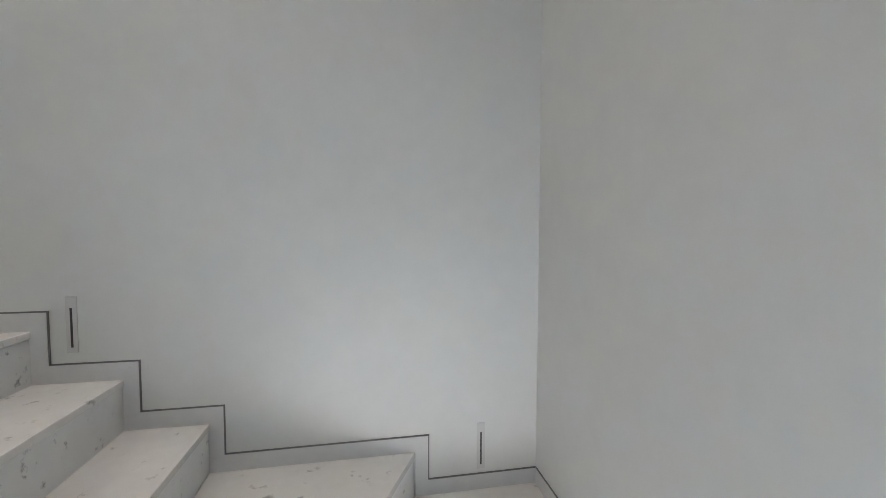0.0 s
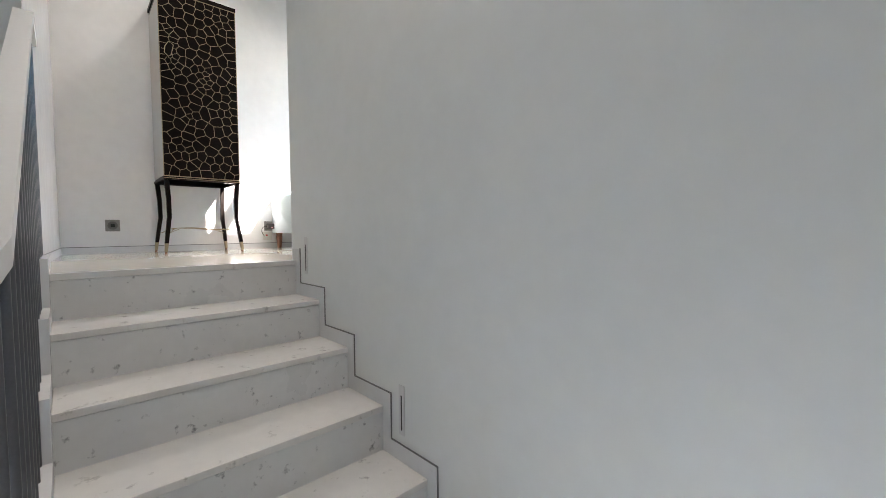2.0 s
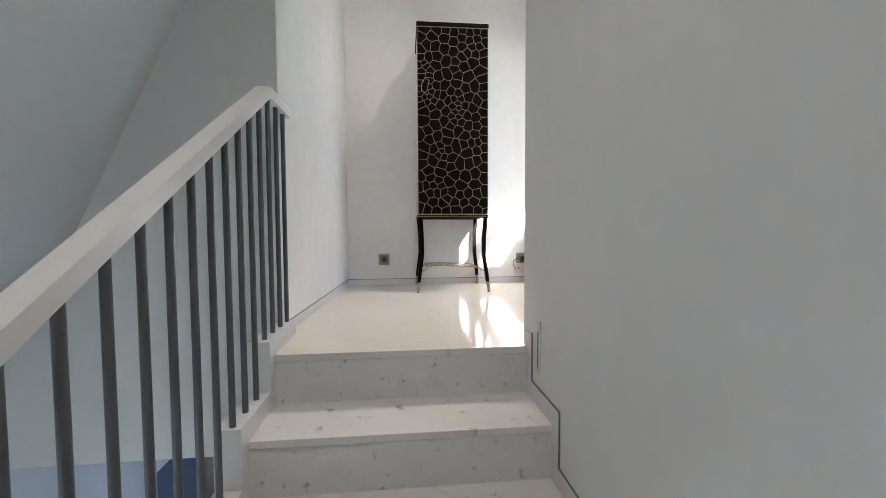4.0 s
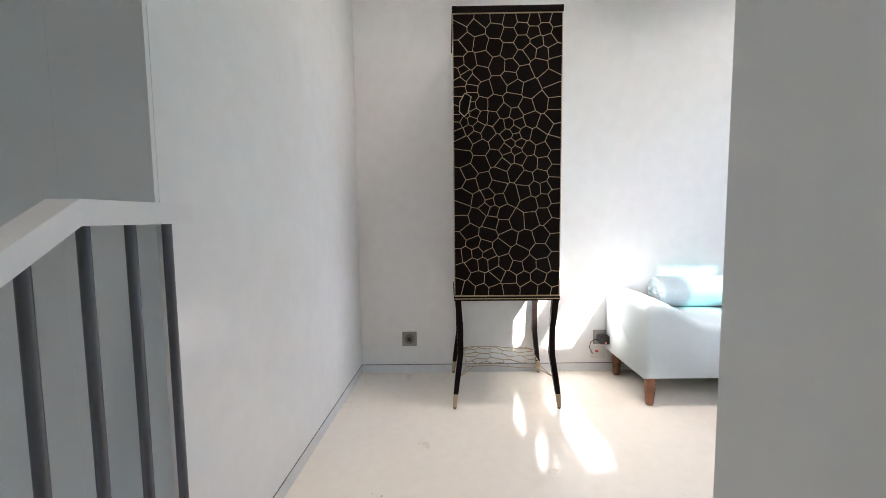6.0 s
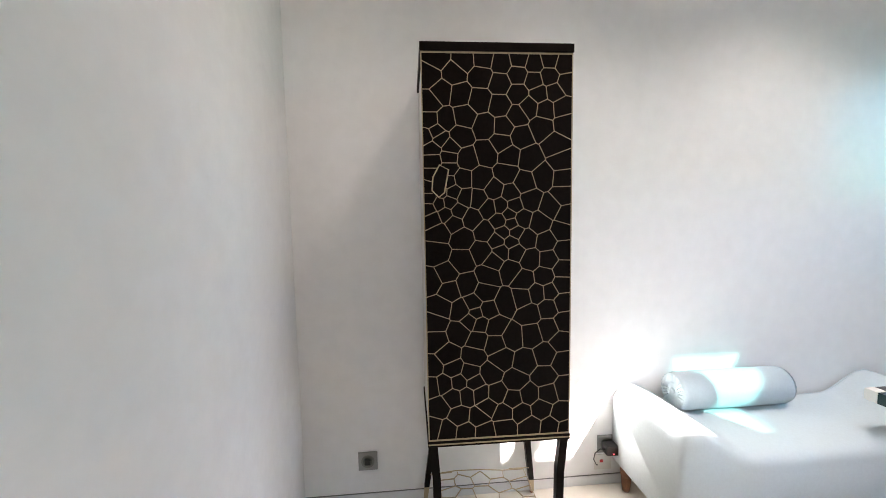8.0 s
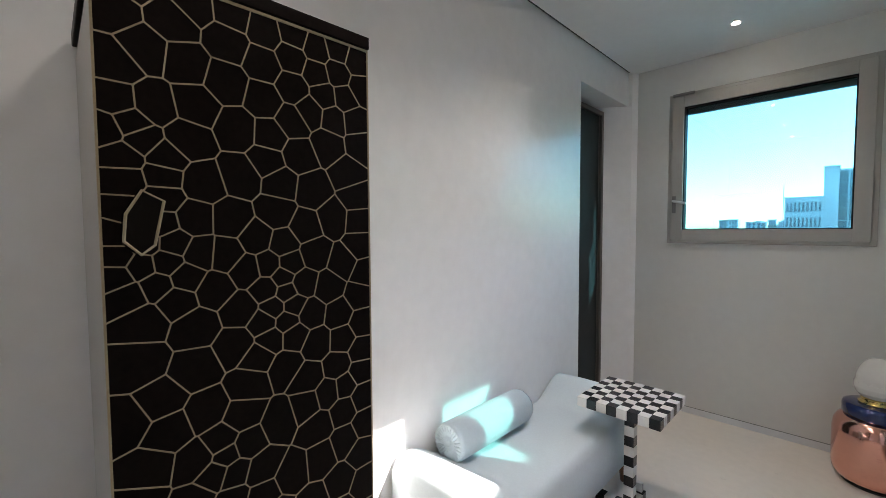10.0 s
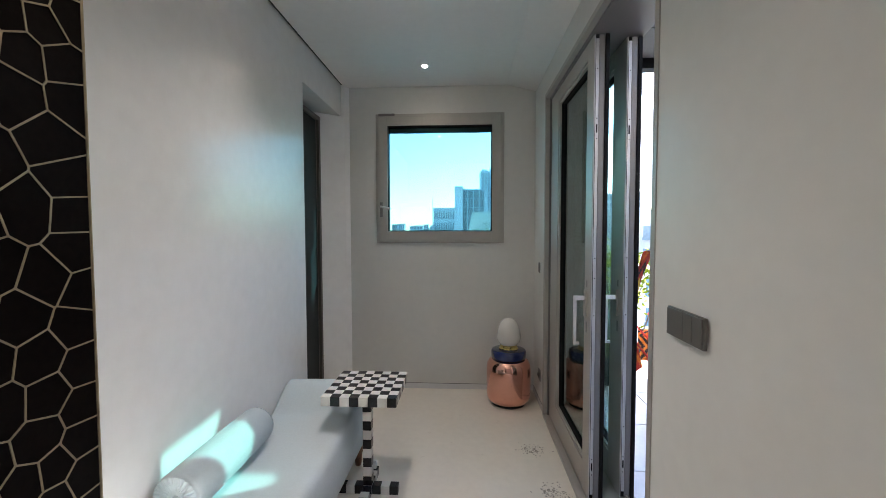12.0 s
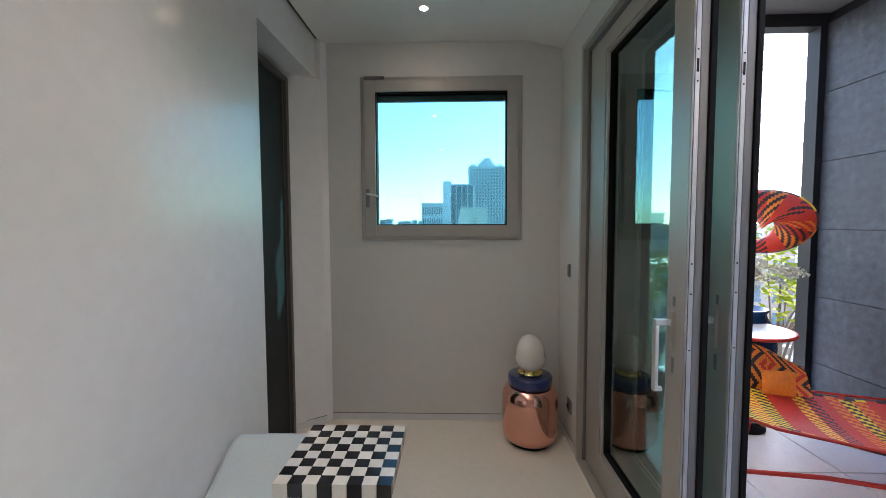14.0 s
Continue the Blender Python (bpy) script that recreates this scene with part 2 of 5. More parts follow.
# pitted marks in the marble
for cx, cy, seed in ((-1.31, 3.60, 1), (-1.34, 4.02, 2), (-1.52, 1.72, 3), (-1.75, 1.33, 4)):
    rng = random.Random(seed)
    bm = bmesh.new()
    for _ in range(120 if seed < 3 else 5):
        x, y, r = cx + rng.gauss(0, 0.04), cy + rng.gauss(0, 0.032), rng.uniform(0.002, 0.0065) * (1 if seed < 3 else 0.6)
        bm.faces.new([bm.verts.new((x + r * rng.uniform(0.4, 1.6) * math.cos(a), y + r * rng.uniform(0.4, 1.3) * math.sin(a), 0.0006)) for a in (0.3, 1.4, 2.6, 3.7, 5.1)])
    part("pitting", bm, material("pit_grey", (0.25, 0.22, 0.19), 0.5) if "pit_grey" not in bpy.data.materials else bpy.data.materials["pit_grey"], bpy.data.objects["floor"])["kind"] = "stuff"

# west wall, with the door recess near its north end
REC0, REC1, REC_H = 4.126, 4.955, 2.40
bm = bmesh.new()
add_box(bm, WEST - 0.2, WEST, 0.7, REC0, 0, 2.75)
add_box(bm, WEST - 0.2, WEST, REC0, REC1, REC_H, 2.75)
add_prism(bm, [(WEST - 0.2, 4.785), (-2.83, REC1), (-2.80, NORTH), (-2.80, NORTH + 0.2), (WEST - 0.2, NORTH + 0.2)], 0, REC_H)
add_prism(bm, [(WEST - 0.2, REC1), (-2.83, REC1), (-2.80, NORTH), (-2.80, NORTH + 0.2), (WEST - 0.2, NORTH + 0.2)], REC_H, 2.75)
add_box(bm, WEST - 0.35, WEST - 0.2, 0.7, NORTH + 0.2, -0.0, 2.75)
structure("wall_west", bm, PLASTER, "white polished plaster wall with a sun patch", "wall")

# north wall with the window opening
WX0, WX1, WZ0, WZ1 = -2.565, -1.447, 1.30, 2.425
bm = bmesh.new()
add_box(bm, -2.80, WX0, NORTH, NORTH + 0.22, 0, 2.75)
add_box(bm, WX1, EAST + 0.2, NORTH, NORTH + 0.22, 0, 2.75)
add_box(bm, WX0, WX1, NORTH, NORTH + 0.22, 0, WZ0)
add_box(bm, WX0, WX1, NORTH, NORTH + 0.22, WZ1, 2.75)
structure("wall_north", bm, PLASTER_SHADED, "white plaster end wall below and around the window, shade in its colour", "wall")

# east wall with the sliding door opening
DY0, DY1, DH = 2.765, 4.53, 2.41
bm = bmesh.new()
BEND_E = [(-1.117 - 0.063 * math.sin(math.pi / 2 * i / 8), STAIR_N + 0.12 + 0.56 * i / 8) for i in range(9)]
add_prism(bm, [(EAST + 0.3, STAIR_N + 0.12), (EAST + 0.3, DY0), (EAST, DY0)] + BEND_E[::-1], 0, 2.75)
add_box(bm, EAST, EAST + 0.3, DY1, NORTH, 0, 2.75)
add_box(bm, EAST, EAST + 0.3, DY0, DY1, DH, 2.75)
structure("wall_east", bm, PLASTER_SHADED, "white plaster wall beside the sliding door, shade in its colour", "wall")

# stair wall north of the flight, its end turning into the hall
bm = bmesh.new()
add_box(bm, -1.075, STAIR_E, STAIR_N, STAIR_N + 0.12, -3.0, 2.75)
add_prism(bm, [(-1.095, STAIR_N), (-1.075, STAIR_N), (-1.075, STAIR_N + 0.12), (-1.117, STAIR_N + 0.12)], 0, 2.75)
structure("wall_stair", bm, STAIR_PLASTER, "smooth white plaster wall along the stairs, greyed by painted shade", "wall")
structure("wall_stair_east", box(STAIR_E, STAIR_E + 0.15, -0.8, STAIR_N + 0.12, -3.0, 2.75), STAIR_PLASTER, "smooth white plaster wall at the turn of the stairs, greyed by painted shade", "wall")

# hall's south wall and the face over the stairwell
structure("wall_south", prism([(WEST, 1.055), (WALL_END - 0.012, 0.9855), (WALL_END - 0.012, 0.80), (WEST, 0.80)], 0.0, 2.75), PLASTER, "white plaster wall ending at the stair rail", "wall")
bm = box(WALL_END - 0.15, WALL_END, -1.3, 0.798, -0.5, 2.75)
add_box(bm, WALL_END - 0.0115, WALL_END, 0.7985, 0.9548, -0.5, 0.0)
add_box(bm, WALL_END - 0.0115, WALL_END, 0.7985, 0.9848, 0.0005, 2.75)
structure("wall_stairwell", bm, STAIR_PLASTER, "white plaster wall above the stairwell, greyed by painted shade", "wall")

# leaning plane under the roof, south of the stairwell
bm = bmesh.new()
pts = [(-0.62, -1.3), (1.26, 2.66), (1.36, 2.66), (-0.52, -1.3)]
a = [bm.verts.new((WALL_END - 0.003, y - 0.1, z)) for y, z in pts]
b = [bm.verts.new((STAIR_E, y - 0.1, z)) for y, z in pts]
for i in range(4):
    bm.faces.new((a[i], a[(i + 1) % 4], b[(i + 1) % 4], b[i]))
bm.faces.new(a)
bm.faces.new(b[::-1])
structure("wall_sloping", bm, STAIR_PLASTER, "leaning plaster plane over the stairwell, greyed by painted shade", "wall")

# ceilings
bm = bmesh.new()
add_box(bm, WEST + 0.022, EAST - 0.25, 0.70, NORTH, CEIL, CEIL + 0.09)
vs = [bm.verts.new((x, y, z)) for y in (STAIR_N, NORTH) for x, z in ((EAST - 0.25, CEIL), (EAST, CEIL - 0.06), (EAST, CEIL + 0.09), (EAST - 0.25, CEIL + 0.09))]
for f in ((0, 1, 2, 3), (7, 6, 5, 4), (0, 4, 5, 1), (1, 5, 6, 2), (2, 6, 7, 3), (3, 7, 4, 0)):
    bm.faces.new([vs[i] for i in f])
add_box(bm, EAST - 0.25, STAIR_E + 0.1, 0.3, STAIR_N, CEIL, CEIL + 0.09)
structure("ceiling", bm, CEILING, "plain white ceiling with a shadow gap", "ceiling")
# dark strip laid in the gap, its colour standing in for the shade
structure("ceiling_gap_shade", box(WEST + 0.0005, WEST + 0.022, 0.7, NORTH, CEIL + 0.012, CEIL + 0.09), GROOVE, "dark strip painting the shade in the gap between wall and ceiling", "trim")
structure("roof", prism([(WEST - 0.6, -1.4), (STAIR_E + 0.3, -1.4), (STAIR_E + 0.3, STAIR_N + 0.12), (EAST + 0.3, STAIR_N + 0.12), (EAST + 0.3, NORTH + 0.22), (WEST - 0.6, NORTH + 0.22)], 2.75, 2.95), CEILING, "flat roof slab", "roof")

# baseboards, flush, with a dark line over each
def baseboard(pts, z=0.0, h=0.046):
    b1, b2 = bmesh.new(), bmesh.new()
    for (x0, y0), (x1, y1), (nx, ny) in pts:
        add_prism(b1, [(x0, y0), (x1, y1), (x1 + nx * 0.005, y1 + ny * 0.005), (x0 + nx * 0.005, y0 + ny * 0.005)], z, z + h)
        add_prism(b2, [(x0, y0), (x1, y1), (x1 + nx * 0.0025, y1 + ny * 0.0025), (x0 + nx * 0.0025, y0 + ny * 0.0025)], z + h, z + h + 0.004)
    ob = structure("baseboard", b1, SKIRT, "low white stone baseboard with a dark joint above", "baseboard")
    part("joint", b2, JOINT, ob)


baseboard([((WEST, 1.055), (WEST, REC0), (1, 0)), ((WEST + 0.006, 1.055), (WALL_END, 0.985), (0.045, 1))])
baseboard([((-2.80, NORTH), (EAST, NORTH), (0, -1)), ((-3.0, 4.834), (-2.83, REC1), (0.55, -0.83)), ((EAST, DY1 + 0.01), (EAST, NORTH), (-1, 0)), ((EAST, 2.64), (EAST, DY0 - 0.01), (-1, 0)), ((-1.095, STAIR_N + 0.002), BEND_E[0], (-0.98, -0.18)), *((p, q, (-0.99, -0.12)) for p, q in zip(BEND_E, BEND_E[1:]))])

# ---- stairs ----
stairs = thing("staircase", (0, 1.5, -1.2), "grey-white stone stairs with speckled risers", "stairs", "", "structure")


def level(k):
    return -RISE * k


def child(ob, parent):
    ob.parent = parent
    ob.matrix_parent_inverse = parent.matrix_world.inverted()
    return ob


bpy.context.view_layer.update()
for k in range(6):
    x0, x1 = RISERS[k], RISERS[k + 1]
    child(part("riser", box(x0 - 0.02, x0, FLIGHT_S, STAIR_N - 0.001, level(k + 1), level(k) - 0.026), STEP), stairs)
    if k < 5:
        child(part("tread", box(x0 - 0.02, x1 + 0.004, FLIGHT_S, STAIR_N - 0.001, level(k + 1) - 0.024, level(k + 1), 0.003), TREAD), stairs)
child(part("tread", box(TOP_X - 0.018, TOP_X + 0.004, FLIGHT_S, STAIR_N - 0.001, -0.024, 0.0015, 0.002), TREAD), stairs)
PIVOT = (0.49, CURB_S)
child(part("winder", prism([(RISERS[5] - 0.02, CURB_S), PIVOT, (RISERS[6], STAIR_N - 0.001), (RISERS[5] - 0.02, STAIR_N - 0.001)], level(6) - 0.025, level(6)), TREAD), stairs)
child(part("riser", prism([PIVOT, (RISERS[6] - 0.004, STAIR_N - 0.002), (RISERS[6] - 0.02, STAIR_N - 0.002), (PIVOT[0] - 0.016, PIVOT[1])], level(7), level(6) - 0.026), STEP), stairs)
child(part("winder", prism([PIVOT, (STAIR_E - 0.001, 1.2), (STAIR_E - 0.001, STAIR_N - 0.001), (RISERS[6] - 0.02, STAIR_N - 0.001)], level(7) - 0.025, level(7)), TREAD), stairs)
child(part("riser", prism([PIVOT, (STAIR_E - 0.002, 1.204), (STAIR_E - 0.002, 1.22), (PIVOT[0], PIVOT[1] + 0.016)], level(8), level(7) - 0.026), STEP), stairs)
for k, (y0, y1) in {8: (0.62, 1.22), 9: (0.36, 0.62), 10: (0.10, 0.36), 11: (-0.9, 0.10)}.items():
    child(part("tread", box(PIVOT[0], STAIR_E - 0.001, y0 - 0.004, y1 + 0.02, level(k) - 0.025, level(k), 0.003), TREAD), stairs)
    child(part("riser", box(PIVOT[0], STAIR_E - 0.001, y0, y0 + 0.02, level(k + 1), level(k) - 0.026), STEP), stairs)


def skirting(y0, y1, name, label, groove):
    """Stepped stone board that follows the flight."""
    ob = structure(name, box(-1.34 if not groove else -1.075, TOP_X, y0, y1, 0.0005, 0.06), SKIRT, label, "skirting")
    for k in range(6 if not groove else 7):
        x0 = RISERS[k]
        x1 = RISERS[k + 1] if k < 6 else STAIR_E
        if not groove and k == 5:
            x1 = PIVOT[0]
        bm = bmesh.new()
        add_box(bm, x0, x0 + 0.05, y0, y1, level(k + 1), level(k) + 0.06)
        add_box(bm, x0 + 0.05, x1, y0, y1, level(k + 1), level(k + 1) + 0.06)
        part("board", bm, SKIRT, ob)
        if groove:
            bm = bmesh.new()
            add_box(bm, x0 + 0.05, x0 + 0.0545, y0 + 0.002, y1, level(k + 1) + 0.06, level(k) + 0.0645)
            add_box(bm, x0 + 0.0545, x1 + (0.05 if k < 6 else 0), y0 + 0.002, y1, level(k + 1) + 0.06, level(k + 1) + 0.0645)
            part("joint", bm, JOINT, ob)
    return ob


skirting(STAIR_N - 0.006, STAIR_N, "skirting", "stepped white stone skirting with a dark joint line", True)
skirting(CURB_S, FLIGHT_S, "curb", "stepped stone curb below the balusters", False)
# solid body under flight and hall
bm = bmesh.new()
for k in range(6):
    x1 = RISERS[k + 1] if k < 5 else PIVOT[0]
    add_box(bm, RISERS[k] - 0.02, x1 - 0.02, CURB_S + 0.002, STAIR_N, level(k + 1) - 0.35, level(k + 1) - 0.0255)
structure("stair_body", bm, STAIR_PLASTER, "plastered underside of the stone flight", "stairs")
bm = bmesh.new()
add_box(bm, STAIR_E - 0.006, STAIR_E, 1.2, STAIR_N - 0.008, level(7), level(7) + 0.06)
add_box(bm, STAIR_E - 0.006, STAIR_E, 0.62, 1.2, level(8), level(8) + 0.06)
ob = structure("skirting_east", bm, SKIRT, "white stone skirting at the turn of the stairs", "skirting")
bm = bmesh.new()
add_box(bm, STAIR_E - 0.004, STAIR_E, 1.2, STAIR_N - 0.008, level(7) + 0.06, level(7) + 0.0645)
part("joint", bm, JOINT, ob)

# step lights in the stair wall
for x, z in ((-0.150, -0.508), (-0.925, 0.03), (1.235, -1.05)):
    lamp = thing("step_light", (x, STAIR_N, z), "flush grey step light with a dark vertical slot", "wall lamp", "step lights")
    part("plate", box(-0.0165, 0.0165, -0.003, 0.0, -0.093, 0.093, 0.001), material("plate_paint", (0.60, 0.60, 0.60), 0.4) if "plate_paint" not in bpy.data.materials else bpy.data.materials["plate_paint"], lamp)
    part("slot", box(-0.003, 0.003, -0.0045, -0.003, -0.075, 0.055), GROOVE, lamp, "dark slot")

# ---- railing ----
rail = thing("stair_railing", (-1.1, 0.996, 0.0), "white handrail over slim grey metal balusters", "railing")
BEND, SLOPE, RT = -1.105, 0.622, 0.957


def rail_z(x):
    return RT if x < BEND else RT - SLOPE * (x - BEND)


LINE = [(-1.372, 1.0), (BEND, 1.0), (-0.45, 1.0), (0.10, 1.0), (0.20, 1.0), (0.25, 0.988), (0.285, 0.955), (0.30, 0.90), (0.305, 0.55)]
bm = bmesh.new()
secs, run = [], 0.0
for i, (x, y) in enumerate(LINE):
    a, c = LINE[max(0, i - 1)], LINE[min(len(LINE) - 1, i + 1)]
    d = Vector((c[0] - a[0], c[1] - a[1])).normalized()
    n = Vector((-d.y, d.x))
    if i > 1:
        run += math.hypot(x - LINE[i - 1][0], y - LINE[i - 1][1])
    z = RT - SLOPE * run
    secs.append([bm.verts.new((x + n.x * w + 1.1, y + n.y * w - 1.0, z - k)) for w, k in ((-0.025, 0), (0.025, 0), (0.025, 0.040), (-0.025, 0.040))])
for a, c in zip(secs, secs[1:]):
    for i in range(4):
        bm.faces.new((a[i], a[(i + 1) % 4], c[(i + 1) % 4], c[i]))
bm.faces.new(secs[0])
bm.faces.new(secs[-1][::-1])
bmesh.ops.bevel(bm, geom=[e for e in bm.edges if abs((e.verts[0].co - e.verts[1].co).normalized().z) < 0.9 and len(e.link_faces) == 2 and e.calc_face_angle(0) > 0.8], offset=0.004, segments=2, affect="EDGES")
part("handrail", bm, RAIL, rail, "white painted handrail")
for i in range(16):
    x = -1.315 + 0.0933 * i
    lev = 0
    for k in range(6):
        if x > RISERS[k] + 0.0:
            lev = k + 1
    z0 = level(lev) + 0.06
    for k in range(6):
        if RISERS[k] <= x < RISERS[k] + 0.05:
            z0 = level(k) + 0.06
    part("baluster", lathe([(0.009, 0), (0.009, 0.002), (0.009, rail_z(x) - 0.040 - z0), (0.009, rail_z(x) - 0.038 - z0)], 16, x + 1.1, 0.005, z0), BAR, rail, smooth=True)

# ---- lower storey seen between the balusters ----
structure("lower_floor", box(-6.0, STAIR_E + 0.15, -2.2, STAIR_N + 0.12, -3.1, -3.0), FLOOR, "stone floor of the lower storey", "floor")
structure("lower_wall_west", box(-6.1, -6.0, -2.2, STAIR_N + 0.12, -3.0, -0.5), LOWWALL, "white wall of the lower storey", "wall")
structure("lower_ceiling", box(-6.0, WALL_END - 0.15, -2.2, 0.70, -0.55, -0.5), CEILING, "white ceiling of the lower storey", "ceiling")
structure("lower_wall_north", box(-6.0, -1.07, 0.95, 1.05, -3.0, -0.5), LOWWALL, "white wall under the hall", "wall")
LWY = -0.9
bm = bmesh.new()
add_box(bm, -6.0, -4.86, LWY - 0.15, LWY, -3.0, -0.55)
add_box(bm, -3.50, 0.45, LWY - 0.15, LWY, -3.0, -0.55)
add_box(bm, 1.35, STAIR_E, LWY - 0.15, LWY, -3.0, -0.55)
# unseen window opening from x 0.45 to 1.35, added for the fill lamp
add_box(bm, 0.45, 1.35, LWY - 0.15, LWY, -0.65, -0.55)
add_box(bm, 0.45, 1.35, LWY - 0.15, LWY, -3.0, -1.85)
add_box(bm, -4.86, -3.50, LWY - 0.15, LWY, -1.65, -0.55)
structure("lower_wall_south", bm, LOWWALL, "white wall with a framed opening below the stairs", "wall")
low = thing("door_3", (0, LWY, 0), "pale wooden door frame with a blue-grey door in the lower storey", "door", "", "structure")
PALEWOOD = material("pale_ash", (0.50, 0.40, 0.32), 0.5, vary=0.2, scale=12)
bm = bmesh.new()
add_box(bm, -4.90, -4.76, -0.15, 0.03, -3.0, -1.60, 0.004)
add_box(bm, -3.60, -3.46, -0.15, 0.03, -3.0, -1.60, 0.004)
add_box(bm, -4.76, -3.60, -0.15, 0.03, -1.74, -1.60, 0.004)
part("door_frame", bm, PALEWOOD, low, "pale wood frame")
part("lintel_board", box(-4.76, -3.60, -0.14, 0.0, -1.90, -1.744, 0.004), WHITE, low, "white inner lining")
part("leaf", box(-4.76, -3.60, -0.13, -0.10, -3.0, -1.904), material("blue_grey_door", (0.10, 0.13, 0.20), 0.5, vary=0.1, scale=5), low, "blue-grey leaf")
structure("lower_wall_east", box(STAIR_E, STAIR_E + 0.15, -2.2, -0.8, -3.0, -0.3), LOWWALL, "white wall of the lower storey", "wall")
structure("stair_parapet", box(PIVOT[0] - 0.1, PIVOT[0], -0.9, CURB_S - 0.01, -3.0, -1.12), STAIR_PLASTER, "low plaster wall beside the lower flight", "wall")
for x, y, run in ((0.178, 1.0, 1.258), (0.248, 0.988, 1.331), (0.298, 0.91, 1.422), (0.303, 0.82, 1.512)):
    top = RT - SLOPE * run - 0.038
    part("baluster", lathe([(0.009, 0), (0.009, 0.002), (0.009, top + 0.988), (0.009, top + 0.99)], 16, x + 1.1, y - 1.0, -0.99), BAR, rail, smooth=True)

# ---- cabinet on legs ----
def clip(poly, p, n):
    """Part of a plane polygon on the side of p that n points away from."""
    out = []
    for i, a in enumerate(poly):
        b = poly[(i + 1) % len(poly)]
        da, db = (a - p).dot(n), (b - p).dot(n)
        if da <= 0:
            out.append(a)
        if da * db < 0:
            out.append(a + (b - a) * (da / (da - db)))
    return out


def cells(w, h, seed, small, large):
    """Irregular cells that fill a w x h panel, in clusters of small and large ones."""
    rng = random.Random(seed)
    pts = []
    for _ in range(9000):
        p = Vector((rng.uniform(0, w), rng.uniform(0, h)))
        k = noise.noise(Vector((p.x * 9 + seed, p.y * 7, 3.1))) * 0.9 + 0.5
        r = small + (large - small) * min(1, max(0, k))
        if all((p - q).length > (r + s) / 2 for q, s in pts):
            pts.append((p, r))
    pts = [p for p, _ in pts]
    for ease in (0.75, 0.0):
        res = []
        for p in pts:
            poly = [Vector(c) for c in ((0, 0), (w, 0), (w, h), (0, h))]
            for q in pts:
                if q is not p and (q - p).length < 0.35:
                    poly = clip(poly, (p + q) / 2, q - p)
                    if len(poly) < 3:
                        break
            if len(poly) >= 3:
                res.append(poly)
        if ease:
            pts = [p.lerp(sum(poly, Vector((0, 0))) / len(poly), ease) for p, poly in zip(pts, res)]
    return res


def edges_of(polys):
    seen = {}
    for poly in polys:
        for i, a in enumerate(poly):
            b = poly[(i + 1) % len(poly)]
            key = tuple(sorted(((round(a.x, 4), round(a.y, 4)), (round(b.x, 4), round(b.y, 4)))))
            if (a - b).length > 0.002:
                seen[key] = (a, b)
    return list(seen.values())


CX0, CX1, CY0, CY1, CZ0, CZ1 = -2.845, -2.395, 1.600, 2.094, 0.527, 1.862
cab = thing("cabinet", (0, 0, 0), "dark wood cabinet on slim legs with brass honeycomb inlay", "cabinet")
cab.location = (-2.62, 1.86, 0)
O = Vector((2.62, -1.86, 0))


def cpart(name, bm, mat, label="", parent=None, smooth=False):
    for v in bm.verts:
        v.co += O
    return part(name, bm, mat, parent or cab, label, smooth)


body = cpart("body", box(CX0, CX1 - 0.022, CY0 + 0.006, CY1 - 0.006, CZ0 + 0.0, CZ1 - 0.02, 0.002), WOOD, "dark stained wood carcass")
cpart("side_panel", box(CX0 + 0.01, CX1 - 0.024, CY0 + 0.002, CY0 + 0.0055, CZ0 + 0.03, CZ1 - 0.06), SIDE_SHEEN, "polished metal side, the reflected white wall put into its pale colour")
cpart("side_panel", box(CX0 + 0.01, CX1 - 0.024, CY1 - 0.0055, CY1 - 0.002, CZ0 + 0.03, CZ1 - 0.06), SIDE_SHEEN, "polished metal side, the reflected white wall put into its pale colour")
cpart("top", box(CX0, CX1 + 0.004, CY0 - 0.003, CY1 + 0.003, CZ1 - 0.027, CZ1, 0.002), WOOD)
cpart("base_frame", box(CX0, CX1 + 0.002, CY0 - 0.003, CY1 + 0.003, CZ0, CZ0 + 0.02, 0.002), WOOD)
cpart("brass_line", box(CX1 - 0.02, CX1 + 0.0045, CY0 - 0.001, CY1 + 0.001, CZ0 + 0.0085, CZ0 + 0.0125), BRASS, "thin brass line")
# door with one inlaid panel for each cell
DZ0, DZ1 = CZ0 + 0.022, CZ1 - 0.029
door = cpart("door", box(CX1 - 0.02, CX1 - 0.006, CY0 + 0.001, CY1 - 0.001, DZ0, DZ1), WOOD, "door of dark wood cells between brass lines")
W, H = CY1 - CY0 - 0.004, DZ1 - DZ0 - 0.008
polys = cells(W, H, 7, 0.024, 0.080)
oy, oz = CY0 + 0.002, DZ0 + 0.004
for poly in polys:
    c = sum(poly, Vector((0, 0))) / len(poly)
    bm = bmesh.new()
    lo = [bm.verts.new((CX1 - 0.006, oy + p.x, oz + p.y)) for p in poly]
    hi = [bm.verts.new((CX1 - 0.0005, oy + c.x + (p.x - c.x) * 0.97, oz + c.y + (p.y - c.y) * 0.97)) for p in poly]
    bm.faces.new(hi)
    n = len(poly)
    for i in range(n):
        bm.faces.new((lo[i], lo[(i + 1) % n], hi[(i + 1) % n], hi[i]))
    cpart("inlay_panel", bm, WOOD, parent=door)


